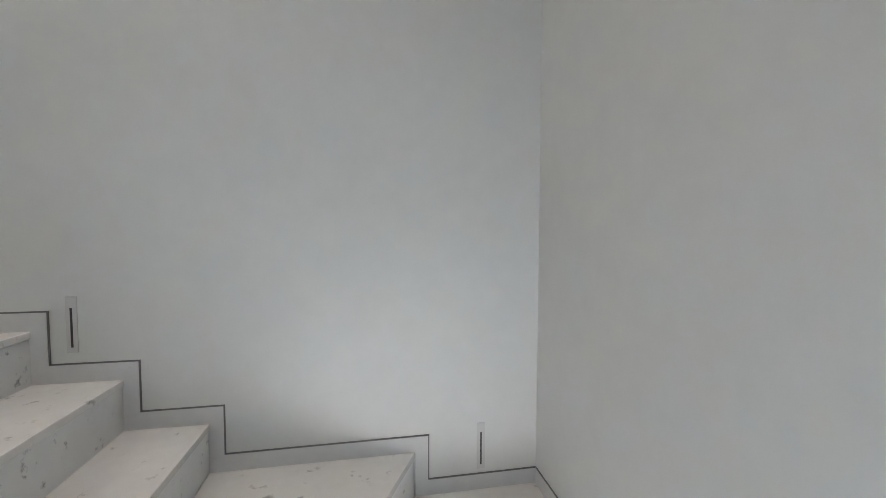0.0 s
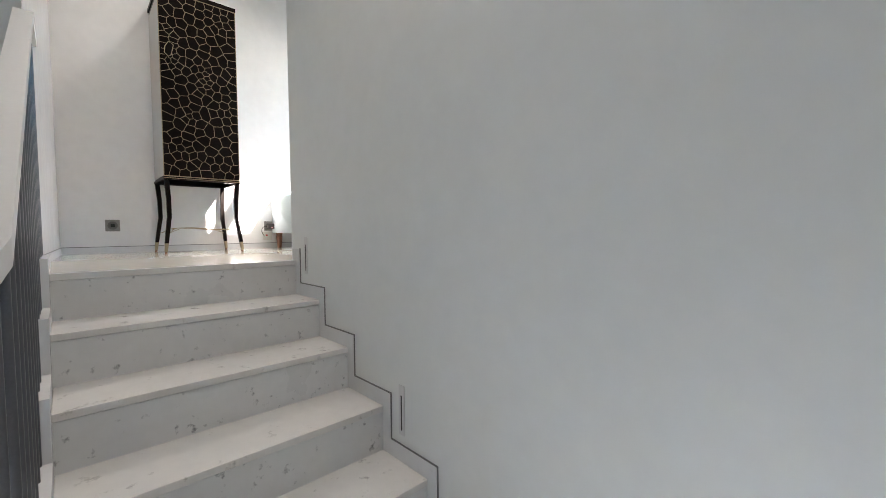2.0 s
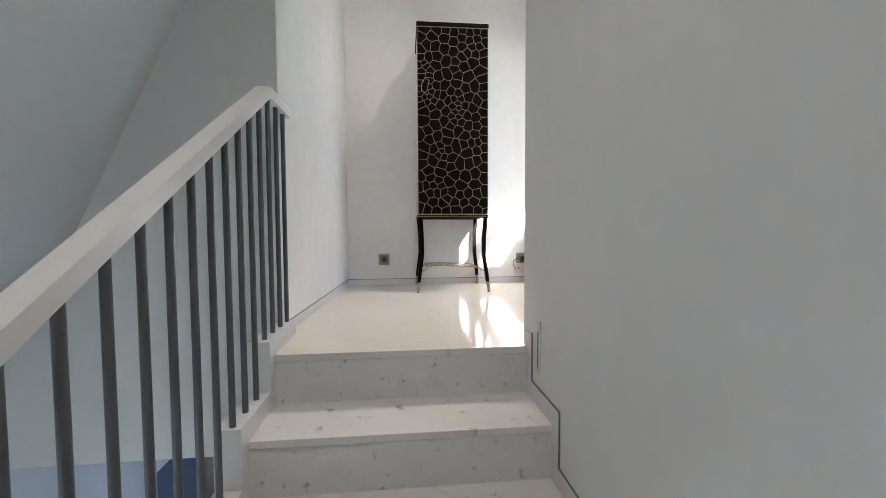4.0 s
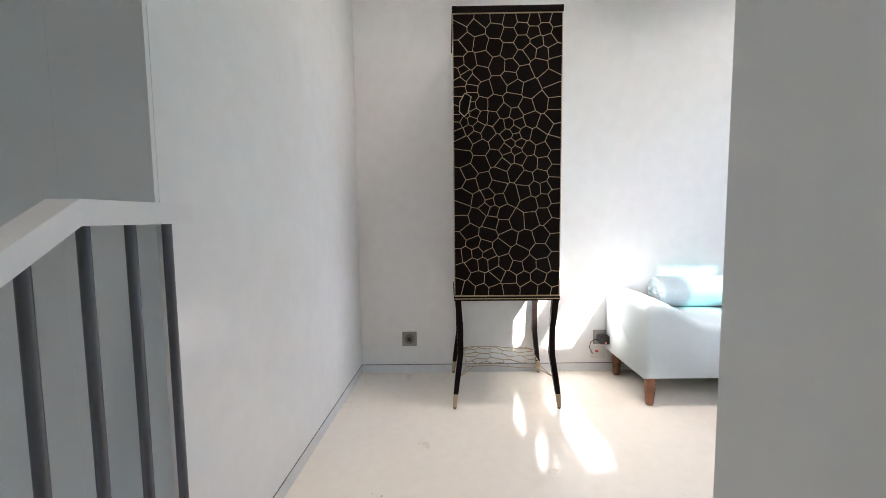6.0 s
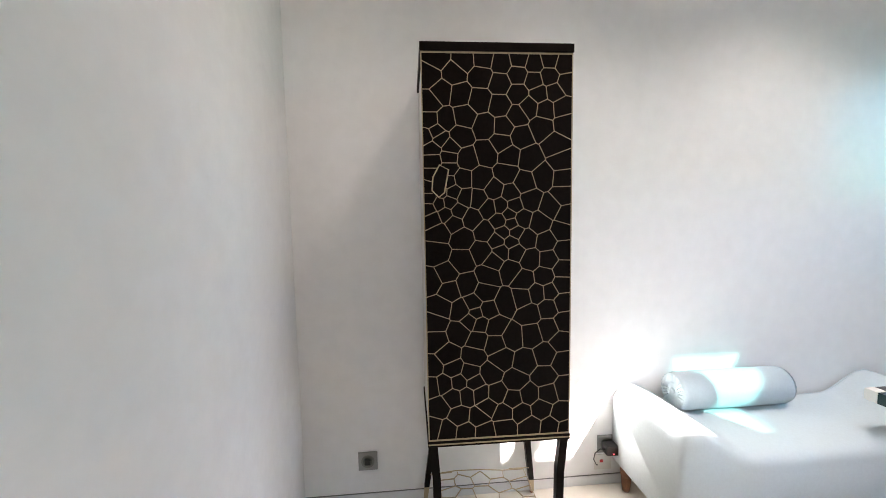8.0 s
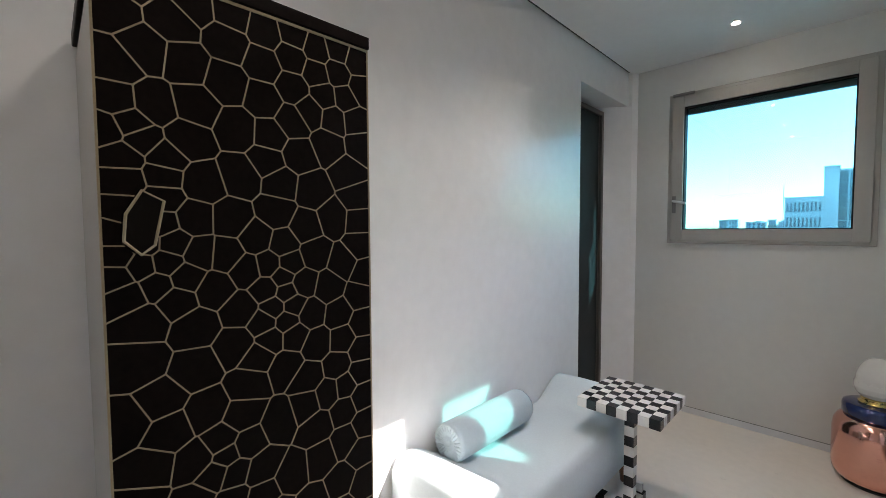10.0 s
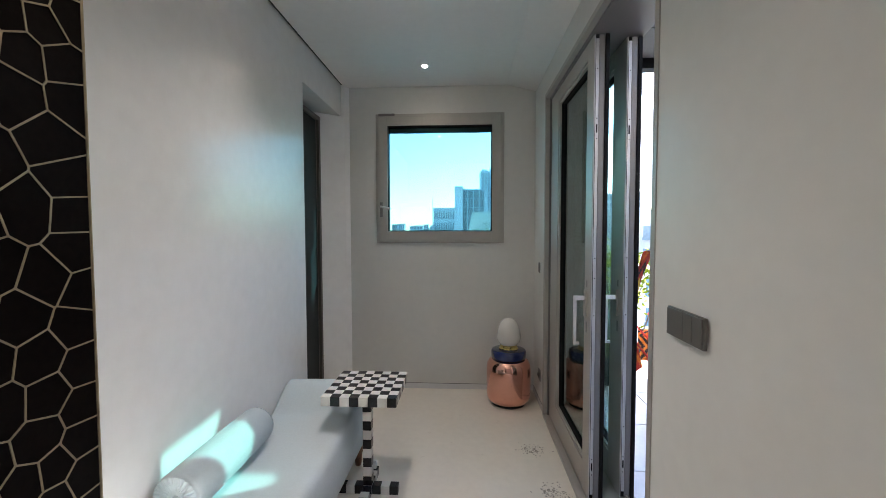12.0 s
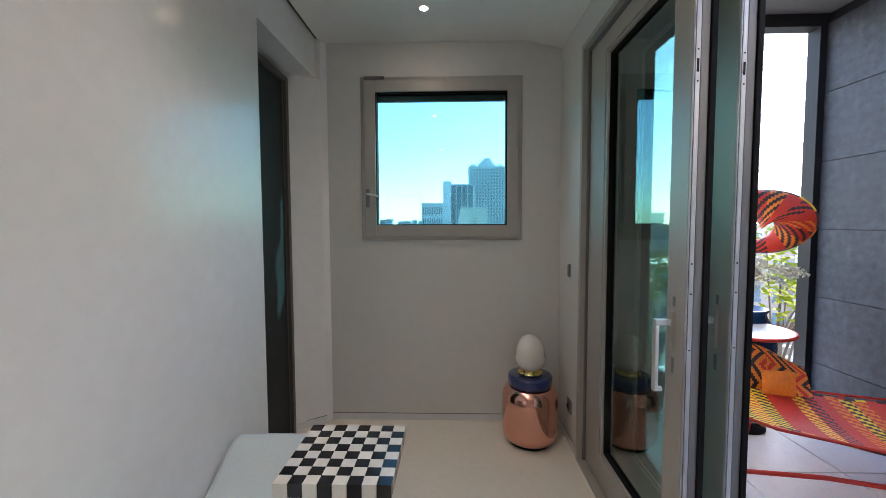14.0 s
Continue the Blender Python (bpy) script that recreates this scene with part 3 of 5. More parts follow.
def add_strip(bm, a, b, half, x0, x1):
    d = (b - a).normalized()
    a, b = a - d * half * 0.6, b + d * half * 0.6
    nrm = Vector((-d.y, d.x)) * half
    q = [a + nrm, b + nrm, b - nrm, a - nrm]
    lo = [bm.verts.new((x0, oy + p.x, oz + p.y)) for p in q]
    hi = [bm.verts.new((x1, oy + p.x * 1.0, oz + p.y)) for p in q]
    bm.faces.new(hi)
    for i in range(4):
        bm.faces.new((lo[i], lo[(i + 1) % 4], hi[(i + 1) % 4], hi[i]))


bm = bmesh.new()
for i, (a, b) in enumerate(edges_of(polys)):
    add_strip(bm, a, b, 0.00125, CX1 - 0.007, CX1 + 0.0006 + 0.00002 * (i % 17))
cpart("brass_inlay", bm, BRASS, "web of pale brass lines", door)["kind"] = "stuff"
bm = bmesh.new()
for y0, y1, z0, z1 in ((CY0, CY0 + 0.002, DZ0, DZ1), (CY1 - 0.002, CY1, DZ0, DZ1), (CY0, CY1, DZ0, DZ0 + 0.004), (CY0, CY1, DZ1 - 0.004, DZ1)):
    add_box(bm, CX1 - 0.01, CX1 + 0.0015, y0, y1, z0, z1)
cpart("brass_edge", bm, BRASS, "brass edging", door)
# faceted pull
hy, hz = CY0 + 0.054, CZ0 + 0.900
ring = [(-0.002, 0.055), (0.030, 0.038), (0.014, -0.040), (-0.006, -0.056), (-0.030, -0.032), (-0.026, 0.014)]
bm = bmesh.new()
lo = [bm.verts.new((CX1 + 0.001, hy + y, hz + z)) for y, z in ring]
hi = [bm.verts.new((CX1 + 0.022, hy + y * 0.86, hz + z * 0.88)) for y, z in ring]
bm.faces.new(hi)
for i in range(6):
    bm.faces.new((lo[i], lo[(i + 1) % 6], hi[(i + 1) % 6], hi[i]))
pull = cpart("pull", bm, material("bronze_pull", (0.006, 0.004, 0.003), 0.16, 0.0, vary=0.3, scale=20, spec=0.2), "faceted dark pull rimmed with brass", door)
cpart("rim", tube([(CX1 + 0.022, hy + y * 0.9, hz + z * 0.92) for y, z in ring], 0.0025, 6, True), BRASS, "", pull)
# splayed legs with brass feet
for sx, sy in ((1, -1), (1, 1), (-1, -1), (-1, 1)):
    x0 = CX1 - 0.018 if sx > 0 else CX0 + 0.018
    y0 = CY0 + 0.016 if sy < 0 else CY1 - 0.016
    prof = [(0.0, 0.0145), (0.25, 0.014), (0.5, 0.0135), (0.75, 0.0125), (0.86, 0.0115)]
    bm = bmesh.new()
    rings = []
    for f, r in prof + [(1.0, 0.0085)]:
        z = CZ0 * (1 - f)
        bow = -0.012 * math.sin(math.pi * min(1, f * 1.25)) + 0.02 * max(0, f - 0.55) / 0.45
        rings.append([(x0 + sx * bow + dx * r, y0 + sy * bow + dy * r, z) for dx, dy in ((-1, -1), (1, -1), (1, 1), (-1, 1))])
    v = [[bm.verts.new(p) for p in rr] for rr in rings[:5]]
    for a, b in zip(v, v[1:]):
        for i in range(4):
            bm.faces.new((a[i], a[(i + 1) % 4], b[(i + 1) % 4], b[i]))
    bm.faces.new(v[0])
    bm.faces.new(v[-1][::-1])
    leg = cpart("leg", bm, WOOD, "curved dark wood leg")
    bm = bmesh.new()
    v = [[bm.verts.new(p) for p in rr] for rr in (rings[4], [(x, y, 0.012) for x, y, z in rings[5]])]
    for i in range(4):
        bm.faces.new((v[0][i], v[0][(i + 1) % 4], v[1][(i + 1) % 4], v[1][i]))
    bm.faces.new(v[1])
    cpart("ferrule", bm, BRASS, "brass foot", leg)
    fx, fy = x0 + sx * 0.02, y0 + sy * 0.02
    cpart("glide", lathe([(0.007, 0), (0.009, 0.004), (0.009, 0.009), (0.004, 0.013)], 12, fx, fy, 0), LEGWOOD, "", leg)
# wire shelf
sw, sd = 0.38, 0.30
lat = cells(sw, sd, 3, 0.05, 0.085)
wob = lambda p: (CX0 + 0.075 + p.y, CY0 + 0.055 + p.x, 0.178 + 0.008 * math.sin(p.x * 14))
mid = Vector((sw / 2, sd / 2))
for poly in lat:
    if (sum(poly, Vector((0, 0))) / len(poly) - mid).length > 0.225:
        continue
    cpart("wire_loop", tube([wob(p) for p in poly], 0.0024, 5, True), BRASS, "brass wire loop of the shelf")
for x, y, tx, ty in ((CX1 - 0.03, CY0 + 0.02, 0.30, 0.03), (CX1 - 0.03, CY1 - 0.02, 0.30, 0.36), (CX0 + 0.03, CY0 + 0.02, 0.02, 0.04), (CX0 + 0.03, CY1 - 0.02, 0.02, 0.34)):
    for d in (-0.025, 0.03):
        cpart("stay", tube([(x, y, 0.145), (CX0 + 0.075 + tx - 0.02, CY0 + 0.055 + ty * 0.97 + d * 0.6, 0.178)], 0.0022, 5), BRASS, "brass wire stay")

turn_at = Vector((CX1, CY0, 0))
cab.matrix_basis = Matrix.Translation(turn_at) @ Matrix.Rotation(radians(-0.7), 4, "Z") @ Matrix.Translation(-turn_at - O)

# ---- daybed ----
DBX0, DBX1, DBY0, DBY1 = -2.85, -2.382, 2.505, 3.86
bed = thing("daybed", (-2.62, 3.18, 0), "pale blue linen daybed with raised ends on turned wooden legs", "daybed")
O = Vector((2.62, -3.18, 0))
SEAT, ENDH, BOT = 0.405, 0.505, 0.14


def top_z(y):
    def s(u):
        u = min(1, max(0, u))
        return u * u * (3 - 2 * u)
    return SEAT + (ENDH - SEAT) * (1 - s((y - DBY0 - 0.07) / 0.24)) + 0.105 * s((y - DBY1 + 0.30) / 0.24)


bm = bmesh.new()
prof = []
N = 48
for i in range(N + 1):
    y = DBY0 + (DBY1 - DBY0) * i / N
    r = 0.05
    e = min(y - DBY0, DBY1 - y)
    drop = r - math.sqrt(max(0, r * r - max(0, r - e) ** 2))
    prof.append((y, top_z(y) - drop))
rows = []
xs = [(DBX0, -0.018), (DBX0 + 0.012, -0.004), (DBX0 + 0.03, 0), (-2.7, 0.004), (-2.55, 0.004), (DBX1 - 0.045, 0), (DBX1 - 0.022, -0.006), (DBX1 - 0.007, -0.02), (DBX1, -0.042)]
for y, z in prof:
    rows.append([bm.verts.new((DBX0, y, BOT))] + [bm.verts.new((x, y, z + d)) for x, d in xs] + [bm.verts.new((DBX1, y, (z + BOT) / 2)), bm.verts.new((DBX1 - 0.003, y, BOT + 0.006)), bm.verts.new((DBX1 - 0.012, y, BOT))])
m = len(rows[0])
for a, b in zip(rows, rows[1:]):
    for i in range(m):
        bm.faces.new((a[i], a[(i + 1) % m], b[(i + 1) % m], b[i]))
bm.faces.new(rows[0][::-1])
bm.faces.new(rows[-1])
upholstery = cpart("upholstery", bm, FABRIC, "pale blue-grey linen upholstery", bed, True)
for x in (DBX0 + 0.02,):
    pts = [(x, y, z - 0.002) for y, z in prof[1:-1]]
    cpart("piping", tube(pts, 0.0035, 6), FABRIC, "", upholstery, True)
for x in (DBX0 + 0.05, DBX1 - 0.04):
    for y in (DBY0 + 0.045, DBY1 - 0.06):
        cpart("leg", lathe([(0.017, 0), (0.019, 0.01), (0.024, 0.07), (0.020, 0.074), (0.027, 0.08), (0.027, 0.088), (0.022, 0.092), (0.028, 0.098), (0.028, 0.106), (0.024, 0.11), (0.03, 0.14)], 24, x, y, 0), LEGWOOD, "turned reddish wood leg", bed, True)

bol = thing("bolster", (-2.763, 3.012, SEAT + 0.004 + 0.085), "blue-grey round bolster cushion with pleated button ends", "cushion")
RB, LB = 0.085, 0.268


def across(bm):
    bmesh.ops.rotate(bm, cent=(0, 0, 0), matrix=Matrix.Rotation(radians(90), 3, "X"), verts=bm.verts[:])
    return bm


core = part("cover", across(lathe([(0.05, -LB), (RB - 0.012, -LB), (RB - 0.003, -LB + 0.006), (RB, -LB + 0.02), (RB + 0.001, 0), (RB, LB - 0.02), (RB - 0.003, LB - 0.006), (RB - 0.012, LB), (0.05, LB)], 48)), BOLSTER, bol, "", True)
for s in (-1, 1):
    bm = bmesh.new()
    hub, rim = [], []
    for i in range(48):
        a = 2 * math.pi * i / 48
        k = 0.0 if i % 2 else 0.009
        hub.append(bm.verts.new((0.014 * math.cos(a), s * (LB - 0.006 + 0.0), 0.014 * math.sin(a))))
        rim.append((bm.verts.new((0.05 * math.cos(a), s * (LB + 0.001 + k), 0.05 * math.sin(a))), bm.verts.new(((RB - 0.006) * math.cos(a), s * (LB + 0.002 + k * 0.4), (RB - 0.006) * math.sin(a)))))
    for i in range(48):
        j = (i + 1) % 48
        bm.faces.new((hub[i], hub[j], rim[j][0], rim[i][0]))
        bm.faces.new((rim[i][0], rim[j][0], rim[j][1], rim[i][1]))
    end = part("pleated_end", bm, BOLSTER, bol, "pleated end")
    part("button", across(lathe([(0.004, -0.006), (0.013, -0.003), (0.015, 0.0), (0.013, 0.004), (0.004, 0.006)], 20, 0, 0, -s * (LB + 0.001))), BOLSTER, end, "", True)

# ---- chequered table ----
TX, TY, TH, SQ = -2.300, 3.555, 0.595, 0.0470
tab = thing("side_table", (TX, TY, 0), "black and white chequered side table on a cross foot", "side table")


def tile_mesh(name, mat, s=SQ):
    bm = bmesh.new()
    add_box(bm, -s / 2 + 0.0006, s / 2 - 0.0006, -s / 2 + 0.0006, s / 2 - 0.0006, -s / 2 + 0.0006, s / 2 - 0.0006, 0.0012)
    me = bpy.data.meshes.new(name)
    bm.to_mesh(me)
    bm.free()
    me.materials.append(mat)
    return me


TILES = [tile_mesh("black_block", BLACK), tile_mesh("white_block", WHITE)]


def block(x, y, z, c, parent):
    ob = new("block", TILES[c])
    ob.location = (x, y, z)
    ob.parent = parent
    return ob


topp = new("tabletop")
topp.parent = tab
for i in range(8):
    for j in range(8):
        block((i - 3.5) * SQ, (j - 3.5) * SQ, TH - SQ / 2, (i + j + 1) % 2, topp)
post = new("post")
post.parent = tab
n_up = 11
hgt = (TH - SQ - SQ) / (n_up - 1)
for k in range(n_up - 1):
    ob = block(0, 0, SQ + hgt * (k + 0.5), k % 2, post)
    ob.scale = (1, 1, hgt / SQ)
foot = new("cross_foot")
foot.parent = tab
block(0, 0, SQ / 2, 1, foot)
for dx, dy in ((1, 0), (-1, 0), (0, 1), (0, -1)):
    for k in range(1, 4):
        block(dx * SQ * k, dy * SQ * k, SQ / 2, (k + 1) % 2, foot)
block(0, 2 * SQ + SQ, SQ * 1.5, 1, foot).scale = (0.6, 0.5, 1.0)

# ---- lamp in the corner ----
jar = thing("table_lamp", (-1.428, 4.735, 0), "copper jar lamp with blue lid and white egg-shaped shade", "lamp")
part("base", lathe([(0.10, 0), (0.128, 0.002), (0.132, 0.012), (0.126, 0.02)], 48), BLACK, jar, "black foot ring", True)
part("jar", lathe([(0.125, 0.02), (0.148, 0.032), (0.163, 0.06), (0.168, 0.10), (0.168, 0.30), (0.163, 0.345), (0.148, 0.378), (0.128, 0.392), (0.10, 0.395)], 64), COPPER, jar, "mirror-bright copper jar", True)
part("lid", lathe([(0.115, 0.392), (0.128, 0.397), (0.133, 0.407), (0.133, 0.452), (0.128, 0.466), (0.115, 0.470)], 64), BLUEGLASS, jar, "dark blue glossy lid", True)
part("collar", lathe([(0.066, 0.470), (0.073, 0.474), (0.073, 0.482), (0.06, 0.489), (0.058, 0.494), (0.066, 0.500), (0.05, 0.506)], 48), GOLD, jar, "polished brass collar", True)
bm = bmesh.new()
prof = [(0.045, 0.503), (0.065, 0.512), (0.083, 0.535), (0.092, 0.565), (0.093, 0.590)]
steps = 84
rings = []
for r, z in prof + [(0.092, 0.602)]:
    rings.append([bm.verts.new((r * math.cos(2 * math.pi * i / steps), r * math.sin(2 * math.pi * i / steps), z + (0.009 * (abs(i % 6 - 3) - 1.5) if z > 0.60 else 0))) for i in range(steps)])
for a, b in zip(rings, rings[1:]):
    for i in range(steps):
        bm.faces.new((a[i], a[(i + 1) % steps], b[(i + 1) % steps], b[i]))
bm.faces.new(rings[0][::-1])
part("shell", bm, PORCELAIN, jar, "white cracked-edge egg cup")
part("shade", lathe([(0.05, 0.53), (0.080, 0.56), (0.087, 0.595), (0.085, 0.630), (0.076, 0.668), (0.061, 0.702), (0.042, 0.724), (0.021, 0.735), (0.004, 0.738)], 48), PORCELAIN, jar, "white egg shade", True)
jar.scale = (1.06, 1.06, 0.95)

# ---- window in the north wall ----
win = thing("window_1", (0, NORTH, 0), "square taupe aluminium window with a lever handle", "window", "", "structure")


def ring_frame(x0, x1, z0, z1, w, y0, y1, bevel=0.003):
    bm = bmesh.new()
    add_box(bm, x0, x0 + w, y0, y1, z0, z1, bevel)
    add_box(bm, x1 - w, x1, y0, y1, z0, z1, bevel)
    add_box(bm, x0 + w, x1 - w, y0, y1, z0, z0 + w, bevel)
    add_box(bm, x0 + w, x1 - w, y0, y1, z1 - w, z1, bevel)
    return bm


part("window_frame", ring_frame(WX0, WX1, WZ0, WZ1, 0.034, -0.012, 0.07), ALU, win)
sash = part("sash", ring_frame(WX0 + 0.026, WX1 - 0.026, WZ0 + 0.026, WZ1 - 0.026, 0.078, -0.026, -0.0125), ALU, win, "taupe sash")
part("sash_core", ring_frame(WX0 + 0.036, WX1 - 0.036, WZ0 + 0.036, WZ1 - 0.036, 0.067, -0.012, 0.055), ALU, win)
part("gasket", ring_frame(WX0 + 0.104, WX1 - 0.104, WZ0 + 0.104, WZ1 - 0.104, 0.008, -0.014, 0.05, 0), GASKET, win, "black rubber gasket")
part("blind_edge", box(WX0 + 0.112, WX1 - 0.112, 0.035, 0.06, WZ1 - 0.155, WZ1 - 0.112), ALU_DARK, win)
pane = part("pane", box(WX0 + 0.11, WX1 - 0.11, 0.018, 0.022, WZ0 + 0.11, WZ1 - 0.11), PANE, win, "clear pane")
hd = part("handle", box(WX0 + 0.036, WX0 + 0.062, -0.034, -0.026, 1.53, 1.66, 0.004), ALU_DARK, win, "grey lever handle")
part("lever", tube([(WX0 + 0.05, -0.034, 1.62), (WX0 + 0.05, -0.06, 1.62), (WX0 + 0.06, -0.064, 1.617), (WX0 + 0.135, -0.064, 1.60)], 0.009, 10), HANDLE, hd)
part("hinge", box(WX0 + 0.03, WX0 + 0.17, -0.036, -0.026, WZ1 - 0.022, WZ1 - 0.002, 0.003), ALU_DARK, win)

# ---- dark door in the west recess ----
dr = thing("door_1", (-3.0, 4.5, 0), "dark grey door in a slim dark frame set in the recess", "door", "", "structure")
bm = bmesh.new()
add_box(bm, -0.05, -0.006, REC0 - 4.5, 0.245, 0, REC_H - 0.05)
part("leaf", bm, DOORGREY, dr, "dark grey door leaf")
bm = bmesh.new()
add_box(bm, -0.04, 0.016, 0.245, 0.283, 0, REC_H - 0.05, 0.002)
add_box(bm, -0.03, -0.004, 0.232, 0.2445, 0, REC_H - 0.052, 0.001)
add_box(bm, -0.04, 0.016, REC0 - 4.5, 0.2449, REC_H - 0.085, REC_H - 0.05, 0.002)
part("door_frame", bm, material("bronze_frame", (0.10, 0.092, 0.085), 0.4, 0.4), dr, "dark bronze frame")

# ---- sliding door to the terrace ----
sd = thing("door_2", (EAST, 0, 0), "taupe aluminium sliding glass door, partly open", "sliding door", "", "structure")
bm = bmesh.new()
add_box(bm, -0.004, 0.285, DY0, DY0 + 0.030, 0, DH, 0.002)
add_box(bm, -0.012, 0.285, DY1 - 0.032, DY1, 0, DH, 0.002)
add_box(bm, -0.012, 0.285, DY0 + 0.030, DY1 - 0.032, DH - 0.030, DH, 0.002)
part("door_frame", bm, ALU, sd, "taupe outer frame")
bm = bmesh.new()
add_box(bm, 0.018, 0.280, DY1 - 0.046, DY1 - 0.0325, 0.02, DH - 0.0305)
add_box(bm, 0.018, 0.280, DY0 + 0.031, DY1 - 0.047, DH - 0.044, DH - 0.0305)
part("inner_channel", bm, ALU_DARK, sd, "dark sliding channel")
bm = bmesh.new()
add_box(bm, -0.012, 0.285, DY0 + 0.030, DY1 - 0.032, 0, 0.02, 0.001)
for x in (0.067, 0.237):
    add_box(bm, x - 0.004, x + 0.004, DY0 + 0.045, DY1 - 0.045, 0.02, 0.035)
part("track", bm, ALU, sd, "low double track")


def add_ring(bm, x0, x1, a, b, c, d, w, bevel=0.0):
    """Upright rectangular frame in a plane of constant x, of bar width w inside a..b, c..d."""
    add_box(bm, x0, x1, a, a + w, c, d, bevel)
    add_box(bm, x0, x1, b - w, b, c, d, bevel)
    add_box(bm, x0, x1, a + w, b - w, c, c + w, bevel)
    add_box(bm, x0, x1, a + w, b - w, d - w, d, bevel)


def leaf(x0, y0, y1, st_near, st_far, tint):
    z0, z1, t = 0.026, DH - 0.046, 0.074
    ob = new("sliding_panel")
    ob.parent = sd
    a, b, c, d = y0 + st_near, y1 - st_far, z0 + 0.15, z1 - 0.085
    bm = bmesh.new()
    add_box(bm, x0, x0 + t, y0, a, z0, z1, 0.002)
    add_box(bm, x0, x0 + t, b, y1, z0, z1, 0.002)
    add_box(bm, x0, x0 + t, a, b, z0, c, 0.002)
    add_box(bm, x0, x0 + t, a, b, d, z1, 0.002)
    part("panel_frame", bm, ALU, ob)
    bm = bmesh.new()
    add_ring(bm, x0 + 0.006, x0 + t - 0.006, a + 0.0005, b - 0.0005, c + 0.0005, d - 0.0005, 0.018, 0.003)
    part("glazing_bead", bm, ALU, ob, "narrow taupe glazing bead")
    bm = bmesh.new()
    add_ring(bm, x0 + 0.018, x0 + t - 0.018, a + 0.019, b - 0.019, c + 0.019, d - 0.019, 0.006)
    part("gasket", bm, GASKET, ob, "black gasket")
    part("pane", box(x0 + 0.035, x0 + 0.039, a + 0.022, b - 0.022, c + 0.022, d - 0.022), tint, ob, "teal-tinted glass")
    # meeting edge: pale lock strip, then the grooved dark seal
    part("edge_rib", box(x0 + 0.002, x0 + 0.006, y0 - 0.006, y0 + 0.0005, z0, z1, 0.0015), CHROME, ob, "bright rounded edge")
    part("edge_groove", box(x0 + 0.0062, x0 + 0.0245, y0 - 0.002, y0 + 0.0005, z0, z1), GASKET, ob)
    strip = part("lock_strip", box(x0 + 0.009, x0 + 0.0235, y0 - 0.005, y0 - 0.0021, z0 + 0.03, z1 - 0.02, 0.001), CHROME, ob, "pale lock strip with keeps and screws")
    part("seal", box(x0 + 0.0255, x0 + 0.052, y0 - 0.004, y0 + 0.0005, z0, z1, 0.001), ALU_DARK, ob, "dark grey grooved edge")
    part("brush_seal", box(x0 + 0.053, x0 + t - 0.002, y0 - 0.012, y0 + 0.0005, z0, z1, 0.002), GASKET, ob, "black brush seal")
    dot = tuple((x0 + 0.016 + 0.0028 * math.cos(k), 0.0028 * math.sin(k)) for k in (math.pi * q / 4 for q in range(8)))
    for z in (0.16, 0.24, 0.40, 0.98, 1.17, 1.27, 1.86, 1.96, 2.2):
        bm = bmesh.new()
        add_prism(bm, dot, 0, 0.0012)
        for v in bm.verts:
            v.co = (v.co.x, y0 - 0.005 - v.co.z, z + v.co.y)
        part("screw", bm, GASKET, strip)
    for z in (0.20, 1.91):
        part("keep", box(x0 + 0.0125, x0 + 0.0195, y0 - 0.0062, y0 - 0.0045, z - 0.021, z + 0.021, 0.0005), GASKET, strip, "dark lock slot")
    plate = part("lock_plate", box(x0 - 0.012, x0, y0 + 0.052, y0 + 0.080, 0.96, 1.10, 0.002), ALU, ob, "grey escutcheon")
    part("cylinder_slot", box(x0 - 0.001, x0 + 0.001, y0 + 0.056, y0 + 0.072, 0.88, 0.935, 0.0004), ALU_DARK, ob)
    part("cylinder_slot", box(x0 - 0.001, x0 + 0.001, y0 + 0.056, y0 + 0.072, 1.115, 1.15, 0.0004), ALU_DARK, ob)
    bm = bmesh.new()
    add_box(bm, x0 - 0.066, x0 - 0.0125, y0 + 0.055, y0 + 0.077, 1.048, 1.070, 0.003)
    add_box(bm, x0 - 0.066, x0 - 0.052, y0 + 0.055, y0 + 0.077, 0.815, 1.0475, 0.003)
    add_box(bm, x0 - 0.0515, x0 - 0.035, y0 + 0.057, y0 + 0.075, 0.815, 0.829, 0.003)
    part("handle", bm, HANDLE, plate, "satin L-shaped pull handle")
    return ob


leaf(0.030, 3.515, DY1 - 0.050, 0.105, 0.21, TEAL)
leaf(0.200, 3.550, DY1 - 0.050, 0.170, 0.21, TEAL)

# ---- switches, sockets, downlights ----
sw = thing("light_switch", (EAST, 2.572, 1.150), "three-gang dark metal switch on the wall", "switch", "switches")
part("plate", box(-0.009, 0, -0.09, 0.09, -0.041, 0.041, 0.002), SWITCH, sw)
for ya, yb in ((-0.086, -0.0435), (-0.0425, -0.0005), (0.0005, 0.086)):
    part("rocker", box(-0.0135, -0.009, ya, yb, -0.038, 0.038, 0.0018), SWITCH, sw)
sw = thing("light_switch", (EAST, 4.745, 1.112), "single dark metal switch on the wall", "switch", "switches")
part("plate", box(-0.008, 0, -0.021, 0.021, -0.041, 0.041, 0.002), SWITCH, sw)
part("rocker", box(-0.011, -0.008, -0.015, 0.015, -0.034, 0.034, 0.001), SWITCH, sw)


